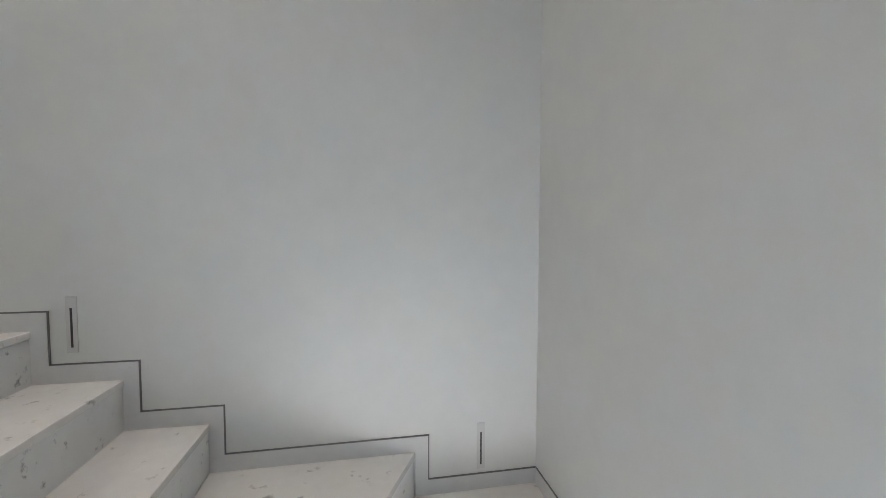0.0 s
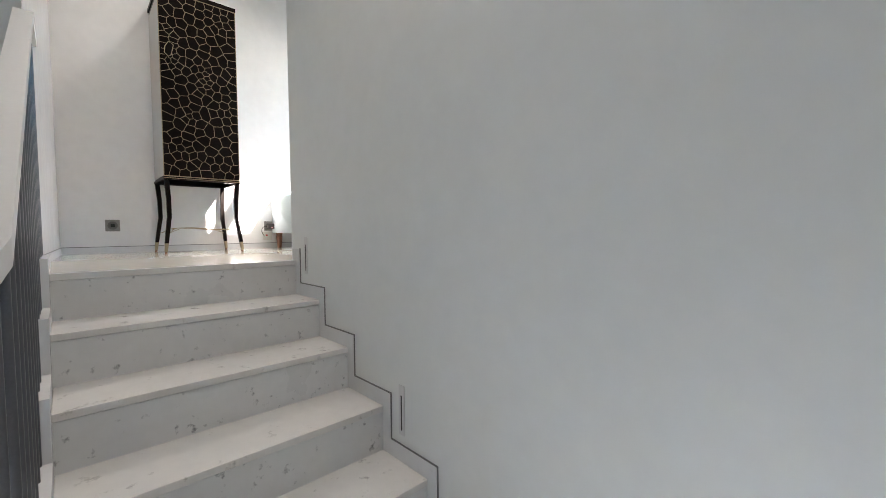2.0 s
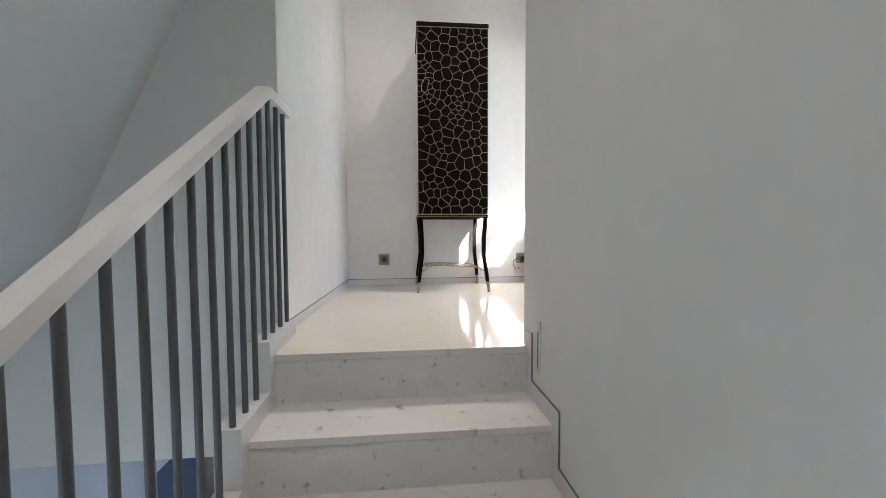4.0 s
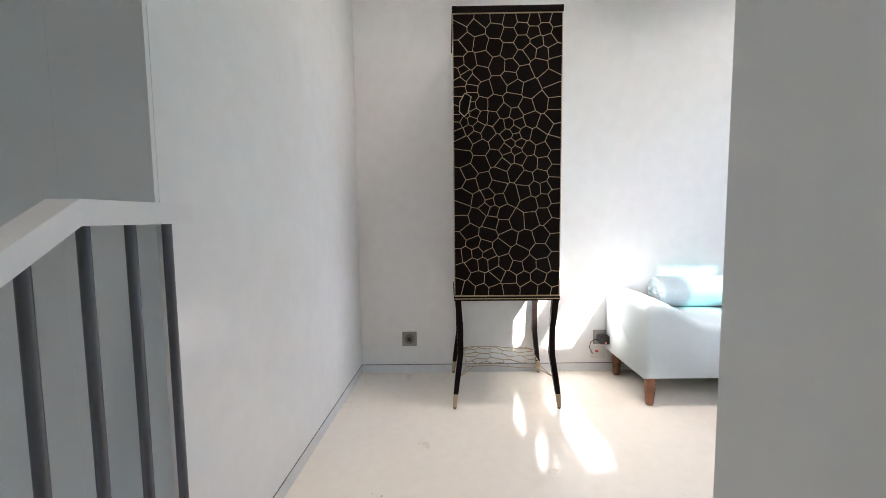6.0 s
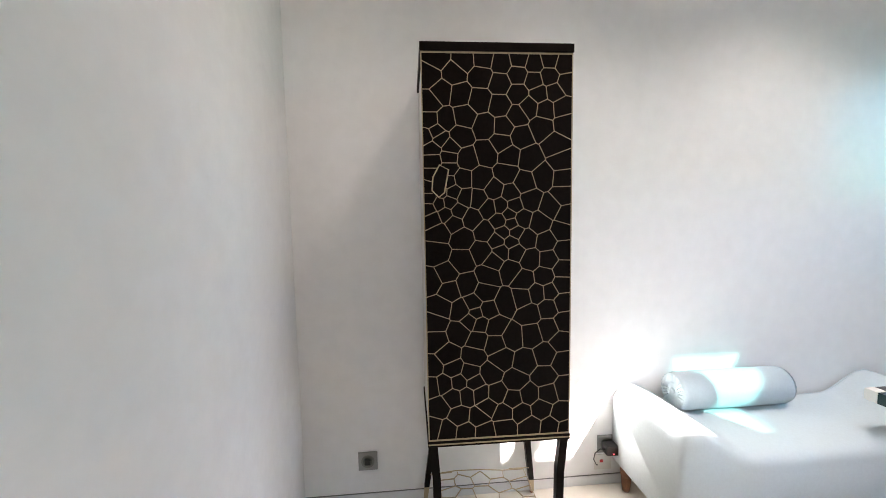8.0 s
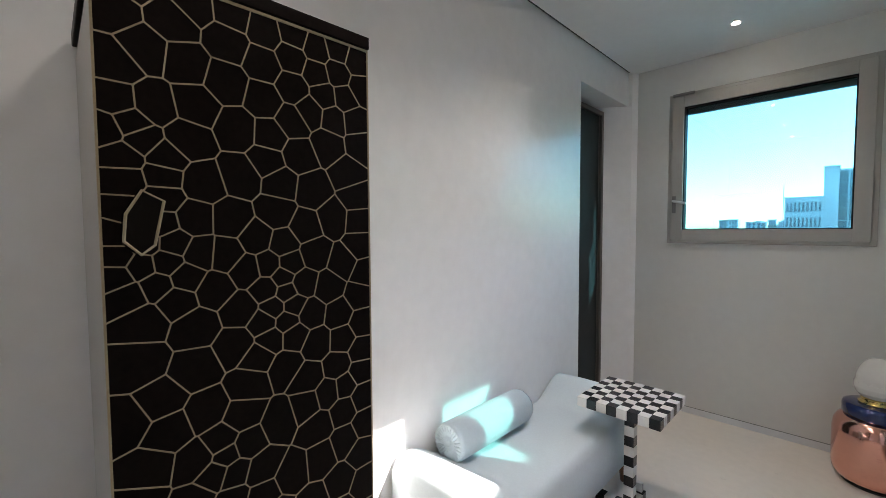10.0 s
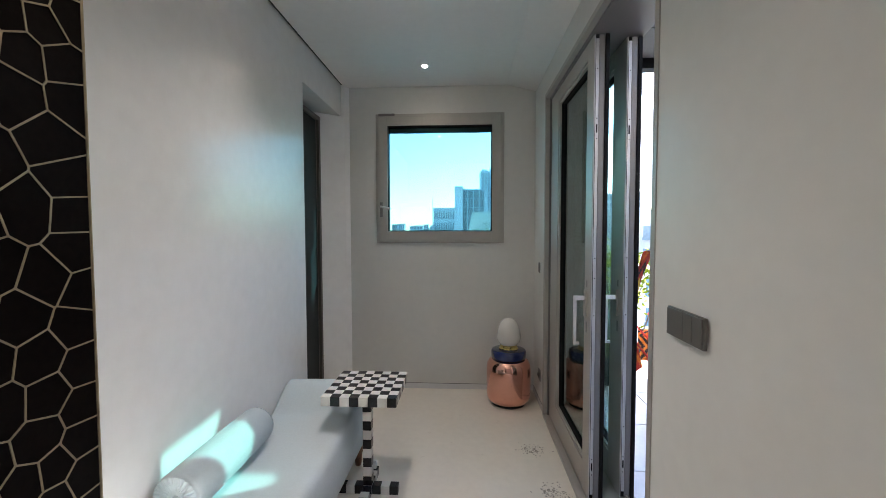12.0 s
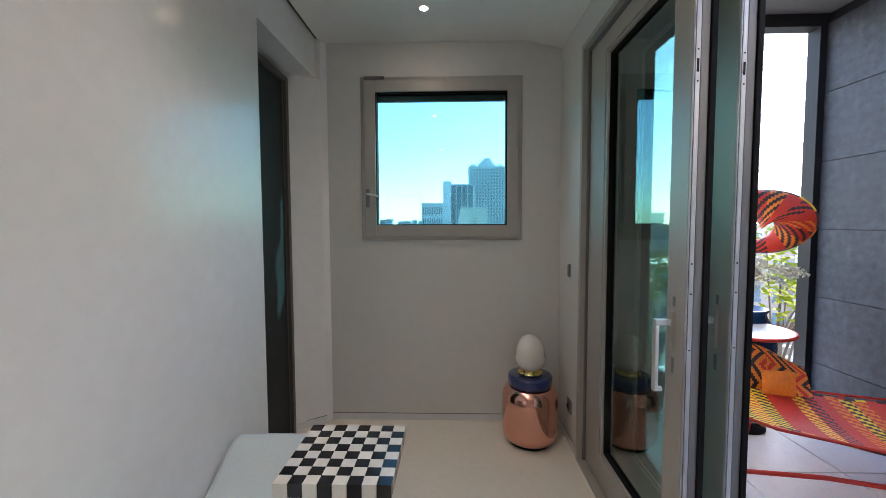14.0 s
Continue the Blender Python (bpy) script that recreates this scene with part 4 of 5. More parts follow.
def socket(m, label, plug=False):
    s = thing("wall_socket", (0, 0, 0), label, "socket", "sockets")
    part("plate", box(0, 0.007, -0.043, 0.043, -0.043, 0.043, 0.002), SOCKET, s)
    cup = part("cup", across(lathe([(0.028, -0.0005), (0.03, 0.001), (0.021, 0.0012), (0.02, -0.0005)], 24)), SWITCH, s, "round dark socket")
    cup.matrix_local = pose(0.0085, 0, 0, 0, 0, 90)
    part("earth", box(0.0072, 0.0098, -0.012, 0.012, -0.012, 0.012), PLUG, cup).matrix_local = pose(0, 0, 0, 0, 0, -90) @ pose(0, 0, 0)
    s.matrix_world = m
    return s


socket(pose(WEST, 1.342, 0.205), "grey metal wall socket above the baseboard")
socket(pose(WEST, 2.476, 0.205), "grey metal wall socket behind a plugged adapter")
socket(pose(EAST, 4.70, 0.25, 0, 0, 180), "grey metal wall socket beside the lamp")
pl = thing("power_adapter", (WEST + 0.03, 2.487, 0.205), "black plug adapter with a looping cable", "adapter")
part("plug_body", box(-0.02, 0.035, -0.036, 0.032, -0.028, 0.02, 0.008), PLUG, pl)
part("pilot_light", box(0.0352, 0.037, -0.008, 0.0, -0.02, -0.014), glow("red_pilot", (1.0, 0.05, 0.05), 0.15), pl)
part("cable", tube([(0.01, -0.036, -0.005), (0.012, -0.06, -0.002), (0.014, -0.085, -0.02), (0.012, -0.09, -0.05), (0.01, -0.075, -0.08), (-0.01, -0.06, -0.095)], 0.0025, 6), PLUG, pl)
tg = thing("white_tag", (WEST + 0.001, 2.462, 0.118), "small white tag with a red mark under the socket", "tag")
part("card", box(0, 0.004, -0.042, 0.042, -0.042, 0.034, 0.001), WHITE, tg)
part("mark", box(0.004, 0.005, -0.016, 0.0, -0.006, 0.008), material("red_print", (0.5, 0.03, 0.03), 0.5), tg)

# the last one, over the stairs, is unseen and added to light the treads
for x, y, watts in ((-2.09, 4.57, 1.3), (-2.14, 3.20, 3.4), (-2.14, 2.10, 2.0), (-2.14, 1.20, 0.7), (0.15, 1.42, 2.6)):
    dl = thing("downlight", (x, y, CEIL), "small round recessed ceiling downlight, lit; the one over the stairs added", "downlight", "downlights")
    part("trim_ring", lathe([(0.021, -0.003), (0.027, -0.004), (0.027, -0.0005)], 28), WHITE, dl)
    part("lens", lathe([(0.004, -0.0055), (0.018, -0.0052), (0.020, -0.0032)], 28), SPOT, dl, "warm lit lens")
    lp = new("downlight_beam", bpy.data.lights.new("downlight_beam", "SPOT"))
    lp.data.energy, lp.data.spot_size, lp.data.spot_blend, lp.data.color, lp.data.shadow_soft_size = watts, radians(100 if x > -1 else 126), 0.9, (1.0, 0.93, 0.86), 0.12
    lp.location = (x, y, CEIL - 0.02)

# ---- terrace ----
TZ = -0.03
SLX, SLY = 1.10, 5.60
structure("terrace_slab", box(EAST + 0.3, SLX + 0.3, STAIR_N + 0.12, SLY + 0.3, -0.6, TZ - 0.012), material("tile_grout", (0.34, 0.33, 0.33), 0.9, vary=0.1, scale=8), "grey joints under the terrace tiles", "floor")
structure("terrace_post", box(SLX - 0.05, SLX + 0.25, SLY + 0.001, SLY + 0.12, -0.6, 3.1), SLATE_EDGE, "black steel post at the terrace edge", "post")
S0, S1, S2, S3 = 0.29, 0.99, STAIR_N + 0.31, 4.78
bm = bmesh.new()
add_box(bm, EAST + 0.3, S0, STAIR_N + 0.12, SLY + 0.12, 3.1, 3.2)
add_box(bm, S1, SLX + 0.25, STAIR_N + 0.12, SLY + 0.12, 3.1, 3.2)
add_box(bm, S0, S1, STAIR_N + 0.12, S2, 3.1, 3.2)
add_box(bm, S0, S1, S3, SLY + 0.12, 3.1, 3.2)
for y in (2.6, 3.2, 3.8, 4.4, 5.0):
    add_box(bm, EAST + 0.42, S0 - 0.01, y - 0.006, y + 0.006, 3.094, 3.1)
add_box(bm, S0, S1, 3.87, 3.99, 3.12, 3.18)
structure("terrace_soffit", bm, SOFFIT, "dark grey panelled terrace soffit with a roof slot", "ceiling")
structure("terrace_beam", box(EAST + 0.3, SLX - 0.05, SLY + 0.001, SLY + 0.12, 3.0, 3.1), SLATE_EDGE, "black edge beam", "beam")
structure("facade_upper", box(EAST + 0.3, EAST + 0.42, STAIR_N + 0.12, SLY, 2.75, 3.1), SOFFIT, "dark facade above the sliding door", "wall")
structure("facade_north", box(EAST + 0.2, EAST + 0.3, NORTH + 0.22, SLY, -0.6, 2.75), SLATE_EDGE, "dark facade return", "wall")

RED = material("red_cord", (0.60, 0.026, 0.011), 0.5, vary=0.2, scale=60, bump=0.6, bump_scale=260)
ORANGE = material("orange_cord", (0.80, 0.21, 0.016), 0.5, vary=0.2, scale=60, bump=0.6, bump_scale=260)
YELLOW = material("yellow_cord", (0.88, 0.60, 0.025), 0.5, vary=0.2, scale=60, bump=0.6, bump_scale=260)
MAROON = material("dark_cord", (0.020, 0.006, 0.009), 0.5, vary=0.2, scale=60, bump=0.6, bump_scale=260)
CORDS = [RED, ORANGE, YELLOW, MAROON]


def woven(name, grid, parent, label, pattern, closed_u=False, thick=0.012):
    """A woven skin over a grid of points: cords run along it, in coloured bands."""
    bm = bmesh.new()
    vs = [[bm.verts.new(p) for p in row] for row in grid]
    n, m = len(grid), len(grid[0])
    for i in range(n if closed_u else n - 1):
        for j in range(m - 1):
            f = bm.faces.new((vs[i][j], vs[(i + 1) % n][j], vs[(i + 1) % n][j + 1], vs[i][j + 1]))
            f.material_index = pattern(i, j)
    bm.normal_update()
    back = {v: bm.verts.new(v.co - v.normal * thick) for v in list(bm.verts)}
    for f in list(bm.faces):
        g = bm.faces.new([back[v] for v in reversed(f.verts)])
        g.material_index = f.material_index
    return part(name, bm, CORDS, parent, label)


chair = thing("woven_lounger", (-0.26, 4.51, TZ), "red and orange woven cord lounger with a looped hood", "lounger")
AX, PX = Vector((0.92, -0.39, 0)), Vector((0.39, 0.92, 0))


def at(s, p, z):
    return AX * s + PX * (p * (1 + (0.75 if p > 0 else 0.05) * max(0, min(s, 1.2)))) + Vector((0, 0, z))


SW = 60
BANDS = "BYBRRYMROBORRMRYYBRROMR"
DYE = {"R": (0, 0), "Y": (2, 0), "O": (1, 0), "M": (3, 0), "B": (2, 3)}


def stripes(i, j):
    if j < 2 or j > SW - 3:
        return (3, 2, 0, 3, 1, 0)[(i // 4) % 6]
    a, c = DYE[BANDS[(i // 5) % len(BANDS)]]
    return a if (j + (i % 5) // 2) % 4 < 2 else c


grid = []
for i in range(116):
    s = -0.02 + 1.55 * i / 115
    z = 0.40 + 0.03 * math.cos(s * 4.0) - 0.02
    grid.append([at(s, -0.30 + 0.60 * j / SW, z - 0.025 * math.sin(math.pi * j / SW)) for j in range(SW + 1)])
woven("seat", grid, chair, "woven seat in red, yellow and black bands", stripes)
grid = []
for i in range(73):
    f = i / 72
    s = -0.22 + 0.66 * f
    top = 0.66 - 0.10 * f - 0.05 * math.cos(f * 6.0)
    grid.append([at(s, 0.24 + 0.14 * j / 28, 0.38 + (top - 0.38) * math.sin(math.pi / 2 * j / 28)) for j in range(29)])
woven("backrest", grid, chair, "woven backrest in orange and dark zigzags", lambda i, j: (2, 3, 1)[(i // 9) % 3] if j > 25 else (1, 3, 1, 3, 1, 0)[((i + abs((j + i // 24 * 5) % 16 - 8)) // 3) % 6])
pil = []
for i in range(13):
    pil.append([at(0.16 + 0.17 * i / 12, 0.17 + 0.03 * j / 12, 0.40 + 0.14 * j / 12) - PX * (0.02 * math.sin(math.pi * i / 12) * math.sin(math.pi * j / 12)) for j in range(13)])
woven("head_pad", pil, chair, "small orange pad", lambda i, j: 1, False, 0.02)
# side of the back, turning up into the hood
grid = []
for i in range(40):
    f = i / 39
    base = at(-0.26 - 0.10 * math.sin(f * 3.1), -0.24 + 0.18 * f, 0.42 + 0.86 * f) + Vector((0.16, 0.11, 0)) * min(1, 0.35 + 1.3 * f)
    w = 0.16 - 0.10 * math.sin(math.pi * f) + 0.02
    grid.append([base + AX * (w * 0.35 * (j / 8 - 0.5)) + PX * (w * (j / 8 - 0.5)) for j in range(9)])
woven("back_band", grid, chair, "tall woven back band", lambda i, j: (0, 1, 0, 2, 0, 3)[((i + abs(j - 4)) // 3) % 6])
hood_c = Vector((0.235, 0.265, 1.45))
HX, HY = Vector((0.79, -0.61, 0)), Vector((0.61, 0.79, 0))
grid = []
NU, NV = 108, 40
for i in range(NU):
    u = 2 * math.pi * i / NU
    minor = 0.075 + 0.045 * math.cos(u) + 0.033 * math.sin(u)
    c = hood_c + HX * (0.035 + (0.269 - minor) * math.cos(u)) + Vector((0, 0, (0.197 - minor) * math.sin(u)))
    out = HX * math.cos(u) + Vector((0, 0, math.sin(u)))
    deep = HY * (minor * 1.1)
    grid.append([c + out * (minor * math.cos(2 * math.pi * j / NV)) + deep * math.sin(2 * math.pi * j / NV) for j in range(NV + 1)])


def hood_cords(i, j):
    if min(j, NV - j) < 4:
        return (3, 2, 3, 3, 1, 3, 0)[((i + 4) // 9) % 7]
    a, c = ((0, 0), (3, 0), (0, 0), (1, 3), (3, 0), (0, 1))[(i // 6) % 6]
    return a if (j + i % 6) % 4 < 2 else c


woven("hood", grid, chair, "looped woven hood with coloured bands", hood_cords, True, 0.004)
for sgn in (-1, 1):
    part("side_rail", tube([at(-0.24, 0.27 * sgn, 0.66), at(-0.05, 0.305 * sgn, 0.44), at(0.1, 0.31 * sgn, 0.40), at(0.8, 0.31 * sgn, 0.36), at(1.53, 0.30 * sgn, 0.40)], 0.008, 10), RED, chair, "red tube rail", True)
    part("floor_rail", tube([at(-0.09, 0.29 * sgn, 0.13), at(0.3, 0.29 * sgn, 0.19), at(0.62, 0.29 * sgn, 0.21), at(1.0, 0.29 * sgn, 0.19), at(1.48, 0.29 * sgn, 0.12)], 0.012, 10), RED, chair, "orange cross tube", True)
    part("leg", tube([at(-0.06, 0.25 * sgn, 0.0), at(-0.04, 0.28 * sgn, 0.24), at(-0.02, 0.30 * sgn, 0.41)], 0.013, 10), RED, chair, "red tube leg", True)
    part("leg", tube([at(1.5, 0.29 * sgn, 0.0), at(1.45, 0.30 * sgn, 0.39)], 0.013, 10), RED, chair, "red tube leg", True)
    part("strut", tube([at(0.62, 0.29 * sgn, 0.205), at(0.62, 0.31 * sgn, 0.375)], 0.011, 10), RED, chair, "", True)
    part("foot_pad", lathe([(0.022, 0), (0.024, 0.006), (0.016, 0.012)], 14, *at(-0.06, 0.25 * sgn, 0.0)), RED, chair)

tt = thing("terrace_table", (0.13, 5.04, TZ), "round white terrace table with a red rim on a dark stem", "table")
part("tabletop", lathe([(0.24, 0.675), (0.285, 0.68), (0.285, 0.70), (0.24, 0.702)], 48), WHITE, tt, "round white top")
part("rim", tube([(0.287 * math.cos(a), 0.287 * math.sin(a), 0.69) for a in (2 * math.pi * i / 48 for i in range(48))], 0.012, 8, True), RED, tt, "red rim", True)
part("stem", lathe([(0.15, 0), (0.15, 0.015), (0.05, 0.03), (0.04, 0.3), (0.06, 0.55), (0.10, 0.675)], 24), SLATE_EDGE, tt, "dark stem", True)

BLUEPOT = material("blue_glaze", (0.012, 0.045, 0.12), 0.25, vary=0.3, scale=8, coat=0.4)
SOIL = material("soil", (0.04, 0.03, 0.02), 0.95, vary=0.3, scale=40)
GRASS = material("feather_grass", (0.25, 0.27, 0.14), 0.7, vary=0.3, scale=9)
PLUME = material("white_plume", (0.55, 0.53, 0.42), 0.8, vary=0.15, scale=20)
pot = thing("plant_pot", (0.30, 5.36, TZ), "large blue glazed pot on the terrace", "pot")
part("vessel", lathe([(0.15, 0), (0.17, 0.02), (0.22, 0.25), (0.26, 0.5), (0.25, 0.64), (0.195, 0.72), (0.185, 0.75), (0.205, 0.785), (0.185, 0.79), (0.172, 0.74)], 40), BLUEPOT, pot, "blue glazed vessel", True)
part("soil", lathe([(0.05, 0.735), (0.17, 0.735), (0.17, 0.742)], 24), SOIL, pot)


def grass_tuft(place, height, count, spread, plumes, name, label):
    g = thing(name, place, label, "grass plant")
    rng = random.Random(count)
    bm, bp = bmesh.new(), bmesh.new()
    for i in range(count):
        a, r = rng.uniform(0, 6.283), rng.uniform(0, 0.09)
        lean, h = rng.uniform(0.05, spread), height * rng.uniform(0.6, 1.0)
        d = Vector((math.cos(a), math.sin(a), 0))
        side = Vector((-d.y, d.x, 0)) * 0.0025
        prev = None
        for k in range(6):
            f = k / 5
            p = d * (r + lean * f * f) + Vector((0, 0, h * f * (1 - 0.25 * f * lean / spread)))
            w = side * (1 - 0.85 * f)
            cur = (bm.verts.new(p - w), bm.verts.new(p + w))
            if prev:
                bm.faces.new((prev[0], prev[1], cur[1], cur[0]))
            prev = cur
        if i < plumes:
            c = p
            for q in range(90):
                f = q / 90
                o = c + d * 0.14 * f - Vector((0, 0, 0.05 * f * f)) + Vector((rng.gauss(0, 0.010), rng.gauss(0, 0.010), rng.gauss(0, 0.010)))
                v = [bp.verts.new(o + Vector((rng.gauss(0, 0.012), rng.gauss(0, 0.012), rng.gauss(0, 0.012)))) for _ in range(3)]
                bp.faces.new(v)
    part("blades", bm, GRASS, g, "thin arching blades")
    if plumes:
        part("plumes", bp, PLUME, g, "pale feathery plumes")
    else:
        bp.free()
    return g


grass_tuft((0.30, 5.36, TZ + 0.74), 0.50, 380, 0.26, 16, "fountain_grass", "green fountain grass with white plumes in the blue pot")
pot2 = thing("plant_pot", (-0.42, 5.32, TZ), "dark low planter on the terrace", "pot")
part("vessel", lathe([(0.11, 0), (0.13, 0.02), (0.15, 0.26), (0.155, 0.28), (0.13, 0.275), (0.13, 0.24)], 32), SLATE_EDGE, pot2, "", True)
part("soil", lathe([(0.04, 0.24), (0.135, 0.24), (0.135, 0.246)], 24), SOIL, pot2)
grass_tuft((-0.42, 5.32, TZ + 0.24), 0.55, 220, 0.30, 0, "ornamental_grass", "blue-green ornamental grass in a dark planter")

# ---- outside ----
GROUND = material("city_ground", (0.16, 0.17, 0.15), 0.9, vary=0.4, scale=0.05)
structure("ground", box(-2500, 2500, -1500, 2500, -14.5, -14.0), GROUND, "distant city ground", "ground")
LEAF = material("leaf_green", (0.17, 0.20, 0.006), 0.7, vary=0.35, scale=15, spec=0.1)
LEAF2 = material("far_leaf", (0.05, 0.09, 0.03), 0.8, vary=0.4, scale=3)
BARK = material("bark", (0.10, 0.07, 0.05), 0.9, vary=0.3, scale=20)


def tree(place, trunk_h, crown_c, crown_r, n, leaf, mat, label, limbs=7, seed=1):
    t = thing("tree", place, label, "tree", "trees")
    rng = random.Random(seed)
    bm = bmesh.new()
    top = Vector((0, 0, trunk_h))
    add_tube(bm, [(0, 0, 0), (0.03 * trunk_h * 0.2, 0, trunk_h * 0.5), top], 0, 8, radii=[trunk_h * 0.018, trunk_h * 0.013, trunk_h * 0.008])
    ends = []
    for i in range(limbs):
        e = Vector(crown_c) + Vector((rng.gauss(0, 0.45), rng.gauss(0, 0.45), rng.gauss(0, 0.45))) * crown_r
        ends.append(e)
        s = Vector((0, 0, trunk_h * rng.uniform(0.6, 0.97)))
        add_tube(bm, [s, (s + e) / 2 + Vector((0, 0, 0.1 * crown_r)), e], 0, 5, radii=[trunk_h * 0.007, trunk_h * 0.004, trunk_h * 0.0015])
    part("trunk", bm, BARK, t)
    bm = bmesh.new()
    for i in range(n):
        c = rng.choice(ends) + Vector((rng.gauss(0, 0.30), rng.gauss(0, 0.30), rng.gauss(0, 0.28))) * crown_r
        u = Vector((rng.gauss(0, 1), rng.gauss(0, 1), rng.gauss(0, 0.6))).normalized()
        w = u.orthogonal().normalized() * leaf * 0.35
        bm.faces.new([bm.verts.new(p) for p in (c - u * leaf, c + w, c + u * leaf, c - w)])
    part("crown", bm, mat, t, "loose leafy crown")
    return t


structure("lower_terrace", box(-1.0, 9.0, 6.2, 12.0, -4.0, -3.0), GROUND, "grey roof terrace below", "terrace")
tree((2.05, 7.15, -3.0), 3.2, (0.1, -0.1, 3.9), 0.62, 900, 0.06, LEAF, "slender tree with bright yellow-green leaves", 9, 4)
tree((0.40, 7.25, -3.0), 3.0, (0.0, 0.0, 3.75), 0.48, 1100, 0.05, LEAF, "slender green tree beside the terrace", 10, 9)
# curved white railing on the lower terrace
rl = thing("roof_railing", (3.6, 9.4, -3.0), "curved white tube railing on the roof below", "railing")
arc = [(1.5 * math.cos(a), 1.5 * math.sin(a)) for a in (math.pi * (0.9 + 1.1 * i / 30) for i in range(31))]
for h in (2.0, 2.16, 2.32, 2.48, 2.64):
    part("rail", tube([(x, y, h) for x, y in arc], 0.025, 6), WHITE, rl)
for x, y in arc[::5]:
    part("post", tube([(x, y, 0), (x, y, 2.65)], 0.02, 6), WHITE, rl)

CONCRETE = material("pale_concrete", (0.36, 0.36, 0.36), 0.8, vary=0.08, scale=0.3)
# cladding, tower and facade glass are paled, with distance haze in their colour
BLUECLAD = material("hazed_blue_cladding", (0.58, 0.61, 0.65), 0.6, vary=0.08, scale=0.2)
TOWER = material("hazed_tower_render", (0.60, 0.62, 0.65), 0.7, vary=0.06, scale=0.2)
BEIGE = material("beige_panel", (0.62, 0.57, 0.50), 0.7, vary=0.05, scale=0.2)
BRICKISH = material("brown_render", (0.30, 0.26, 0.24), 0.8, vary=0.12, scale=0.4)
CITYGLASS = material("hazed_facade_glass", (0.09, 0.15, 0.20), 0.15, vary=0.3, scale=0.3)


def building(place, w, d, h, mat, cols, rows, label, z_from=0.0, margin=0.12, turn=0.0, glass_mat=None, fill=0.62, roof=None):
    """A block with real window recess panels on the side that faces the house (its -y side)."""
    b = thing("building", place, label, "building", "city buildings")
    b.rotation_euler = (0, 0, radians(turn))
    part("wall", box(-w / 2, w / 2, 0, d, 0, h, 0), mat, b)
    part("roof", box(-w / 2 - 0.2, w / 2 + 0.2, -0.2, d, h, h + 0.02 * h), mat, b)
    if roof:
        part("roof_house", box(-w * roof, w * roof, d * 0.2, d * 0.6, h * 1.02, h * 1.10), mat, b)
    if cols:
        cw, rh = w * (1 - margin) / cols, (h - z_from) / rows
        bm = bmesh.new()
        add_box(bm, -cw * fill / 2, cw * fill / 2, -0.12, 0.05, 0, rh * fill)
        add_box(bm, -cw * fill / 2 - 0.1, cw * fill / 2 + 0.1, -0.3, 0.05, -0.12 * rh, 0)
        me = bpy.data.meshes.new("window")
        bm.to_mesh(me)
        bm.free()
        me.materials.append(glass_mat or CITYGLASS)
        for i in range(cols):
            for j in range(rows):
                o = new("window", me)
                o.location = ((i + 0.5 - cols / 2) * cw, 0, z_from + (j + 0.25) * rh)
                o.parent = b
    return b


G = -14.0
apt = building((14.0, 200, G), 17.5, 16, 43.6, TOWER, 12, 20, "tall grey-blue apartment tower with rows of windows", 12.0, 0.06, 0, None, 0.55)
for w, z0, z1 in ((4.2, 0.0, 1.6), (2.8, 1.602, 3.0), (1.5, 3.002, 4.2)):
    part("roof_step", box(-w, w, 2, 2 + w, 44.48 + z0, 44.48 + z1), TOWER, apt)
for x in (-7.4, -6.0, 5.8, 7.0):
    part("roof_tank", box(x - 0.5, x + 0.5, 1.5, 2.5, 44.48, 45.8), TOWER, apt)
building((0.3, 193, G), 15.0, 14, 34.5, BLUECLAD, 5, 5, "blue-grey office block with wide glazed bays", 13.0, 0.10, 0, None, 0.82)
building((-5.2, 190, G), 3.6, 14, 35.5, TOWER, 0, 0, "narrow blue-grey stair tower beside the office block")
building((-12.0, 188, G), 10.0, 12, 25.6, TOWER, 9, 2, "low glazed block with vertical bays", 15.0, 0.05, 0, None, 0.5)
bz = thing("building", (4.2, 165, G), "pale beige wedge-shaped hall with a sloping side", "building", "city buildings")
bm = bmesh.new()
v = [bm.verts.new(p) for p in ((-8, 0, 0), (7, 0, 0), (7, 0, 22.6), (-3.6, 0, 23.0), (-8, 12, 0), (7, 12, 0), (7, 12, 22.6), (-3.6, 12, 23.0))]
for f in ((0, 1, 2, 3), (7, 6, 5, 4), (0, 4, 5, 1), (1, 5, 6, 2), (2, 6, 7, 3), (3, 7, 4, 0)):
    bm.faces.new([v[i] for i in f])
part("wall", bm, BEIGE, bz)
rng = random.Random(5)
for i in range(16):
    x = -62 + i * 3.6 + rng.uniform(-1, 1)
    building((x, 320 + rng.uniform(-20, 40), G), rng.uniform(4, 8), 8, 17.5 + rng.uniform(-1, 3.5), rng.choice([CONCRETE, BLUECLAD, BEIGE, TOWER]), 3, 2, "small pale house block in the far city", 14.5, 0.1)
mast = thing("radio_mast", (-17.5, 190, G), "thin lattice mast on a far roof", "mast")
part("pole", tube([(0, 0, 0), (0, 0, 31)], 0.12, 6), TOWER, mast)
for i in range(9):
    tree((-4 + i * 3.6, 118 + (i % 3) * 3, G), 9.6, (0, 0, 9.7 + (i % 4) * 0.7), 3.2, 420, 0.5, LEAF2, "dark green tree among the city blocks", 8, 20 + i)
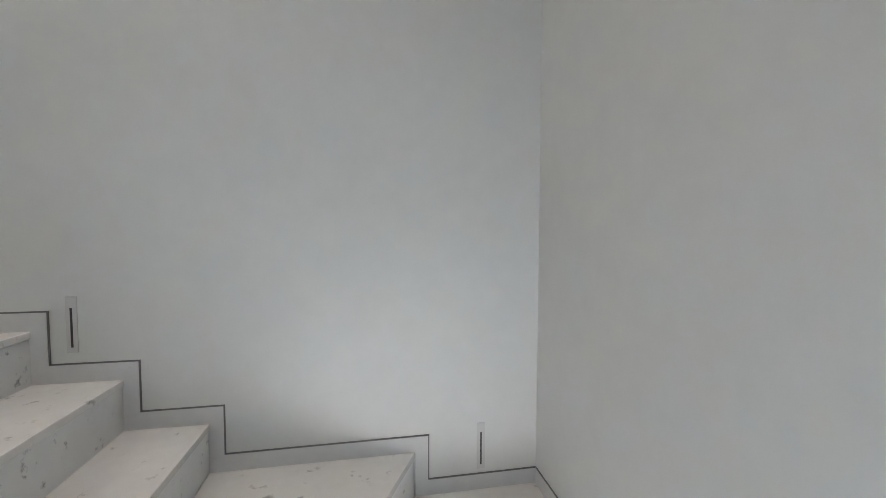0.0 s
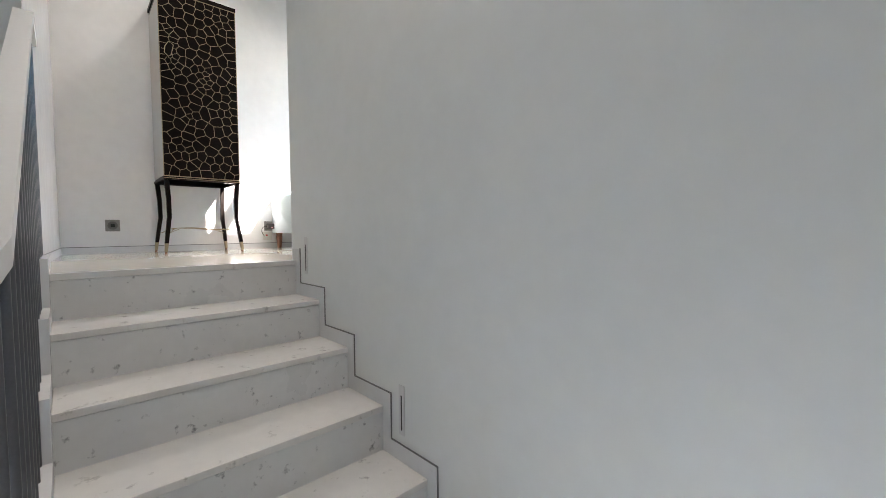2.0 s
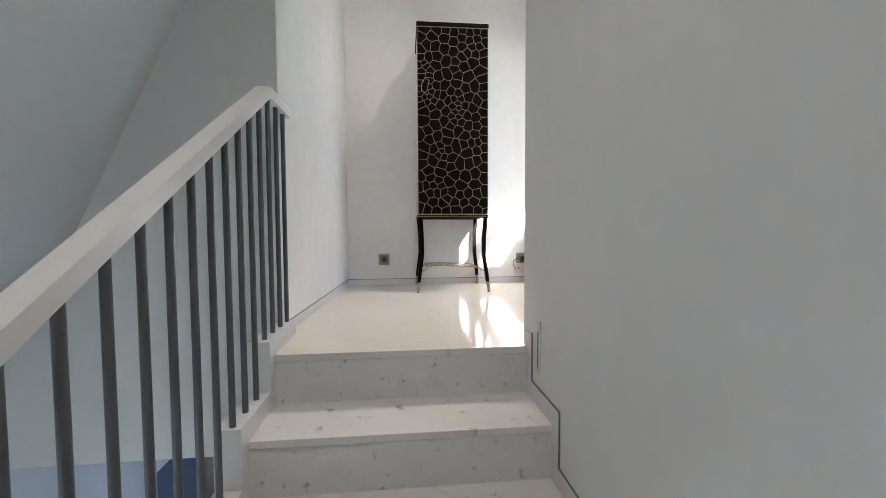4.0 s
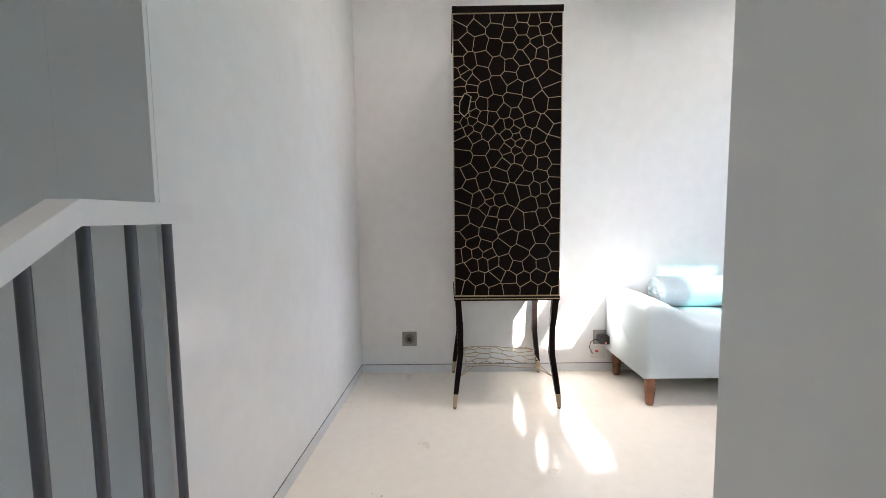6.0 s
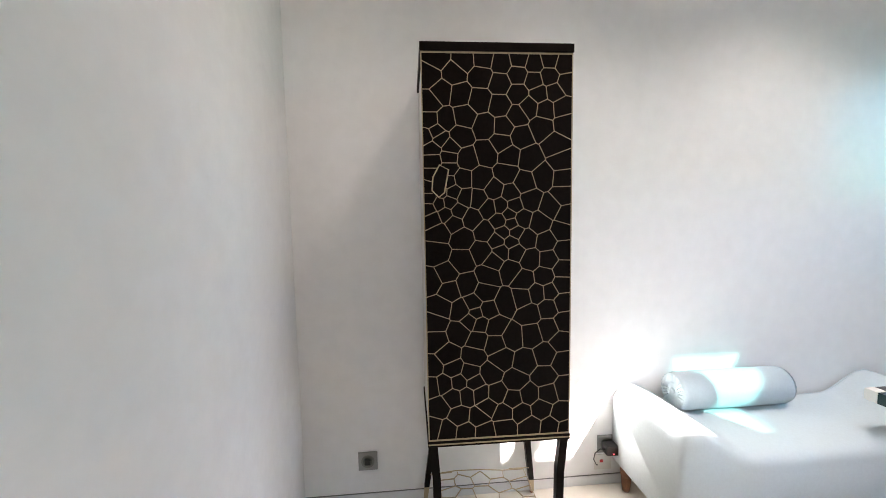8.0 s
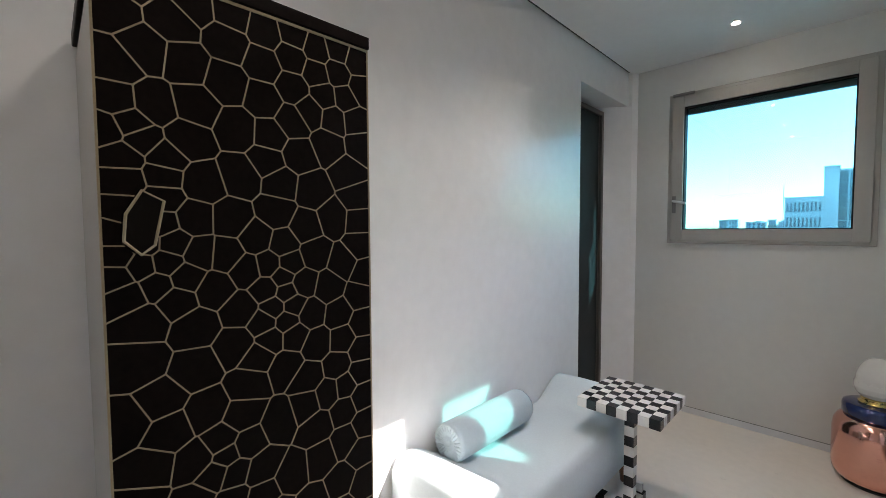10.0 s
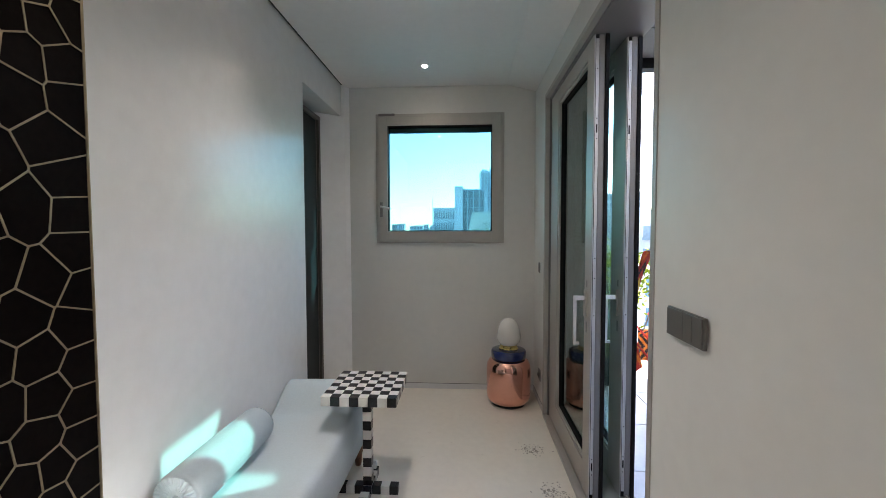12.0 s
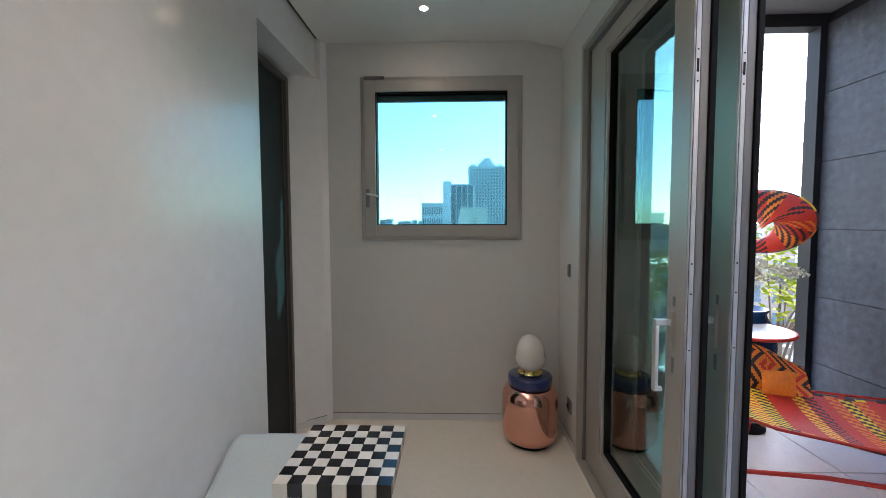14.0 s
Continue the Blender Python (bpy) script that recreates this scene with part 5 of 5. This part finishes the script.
# blocks towards the north-east, beyond the terrace
building((30, 52, G), 16, 10, 15.2, BRICKISH, 6, 4, "brown-grey house with white framed windows", 3.0, 0.08, -30, None, 0.5, 0.25)
building((41, 43, G), 14, 10, 13.6, CONCRETE, 5, 3, "pale house with a flat roof", 3.0, 0.08, -40, None, 0.5, 0.2)
building((24, 66, G), 12, 10, 17.0, CONCRETE, 5, 4, "pale concrete block with balconies", 3.0, 0.08, -22, None, 0.5, 0.3)
building((19, 40, G), 9, 8, 11.5, BEIGE, 4, 3, "low beige house with a flat roof", 3.0, 0.08, -20, None, 0.5)
building((52, 62, G), 16, 10, 16.5, TOWER, 6, 4, "grey apartment block with window rows", 3.0, 0.08, -40, None, 0.5)
building((60, 170, G), 18, 10, 30, TOWER, 10, 8, "far grey office block with a window grid", 8.0, 0.06, -15, None, 0.6)

# ---- pieces ----
def shared(name, w, d, h, mat, bevel=0.0025):
    bm = bmesh.new()
    add_box(bm, 0, w, 0, d, 0, h, 0)
    bmesh.ops.bevel(bm, geom=[e for e in bm.edges if all(v.co.z > h / 2 for v in e.verts)], offset=bevel, segments=1, affect="EDGES")
    me = bpy.data.meshes.new(name)
    bm.to_mesh(me)
    bm.free()
    me.materials.append(mat)
    return me


deck = thing("terrace_paving", (EAST + 0.3, STAIR_N + 0.12, TZ - 0.012), "pale grey stone tiles on the terrace", "paving", "", "structure")
tm = shared("tile", 0.594, 0.594, 0.012, DECK)
for i in range(4):
    for j in range(7):
        o = new("tile", tm)
        o.location = (i * 0.6 + 0.003, j * 0.6 + 0.003, 0)
        o.parent = deck
slate = structure("slate_wall", box(SLX + 0.02, SLX + 0.25, STAIR_N + 0.12, SLY, -0.6, 3.1), SLATE_EDGE, "dark slate-clad terrace wall", "wall")
bm = bmesh.new()
add_box(bm, 0, 0.016, 0, 1.165, 0, 0.550, 0.002)
me = bpy.data.meshes.new("panel")
bm.to_mesh(me)
bm.free()
me.materials.append(SLATE)
for j in range(6):
    for i in range(3):
        o = new("panel", me)
        o.location = (SLX + 0.004, STAIR_N + 0.14 + i * 1.17, -0.305 + j * 0.555)
        o.parent = slate
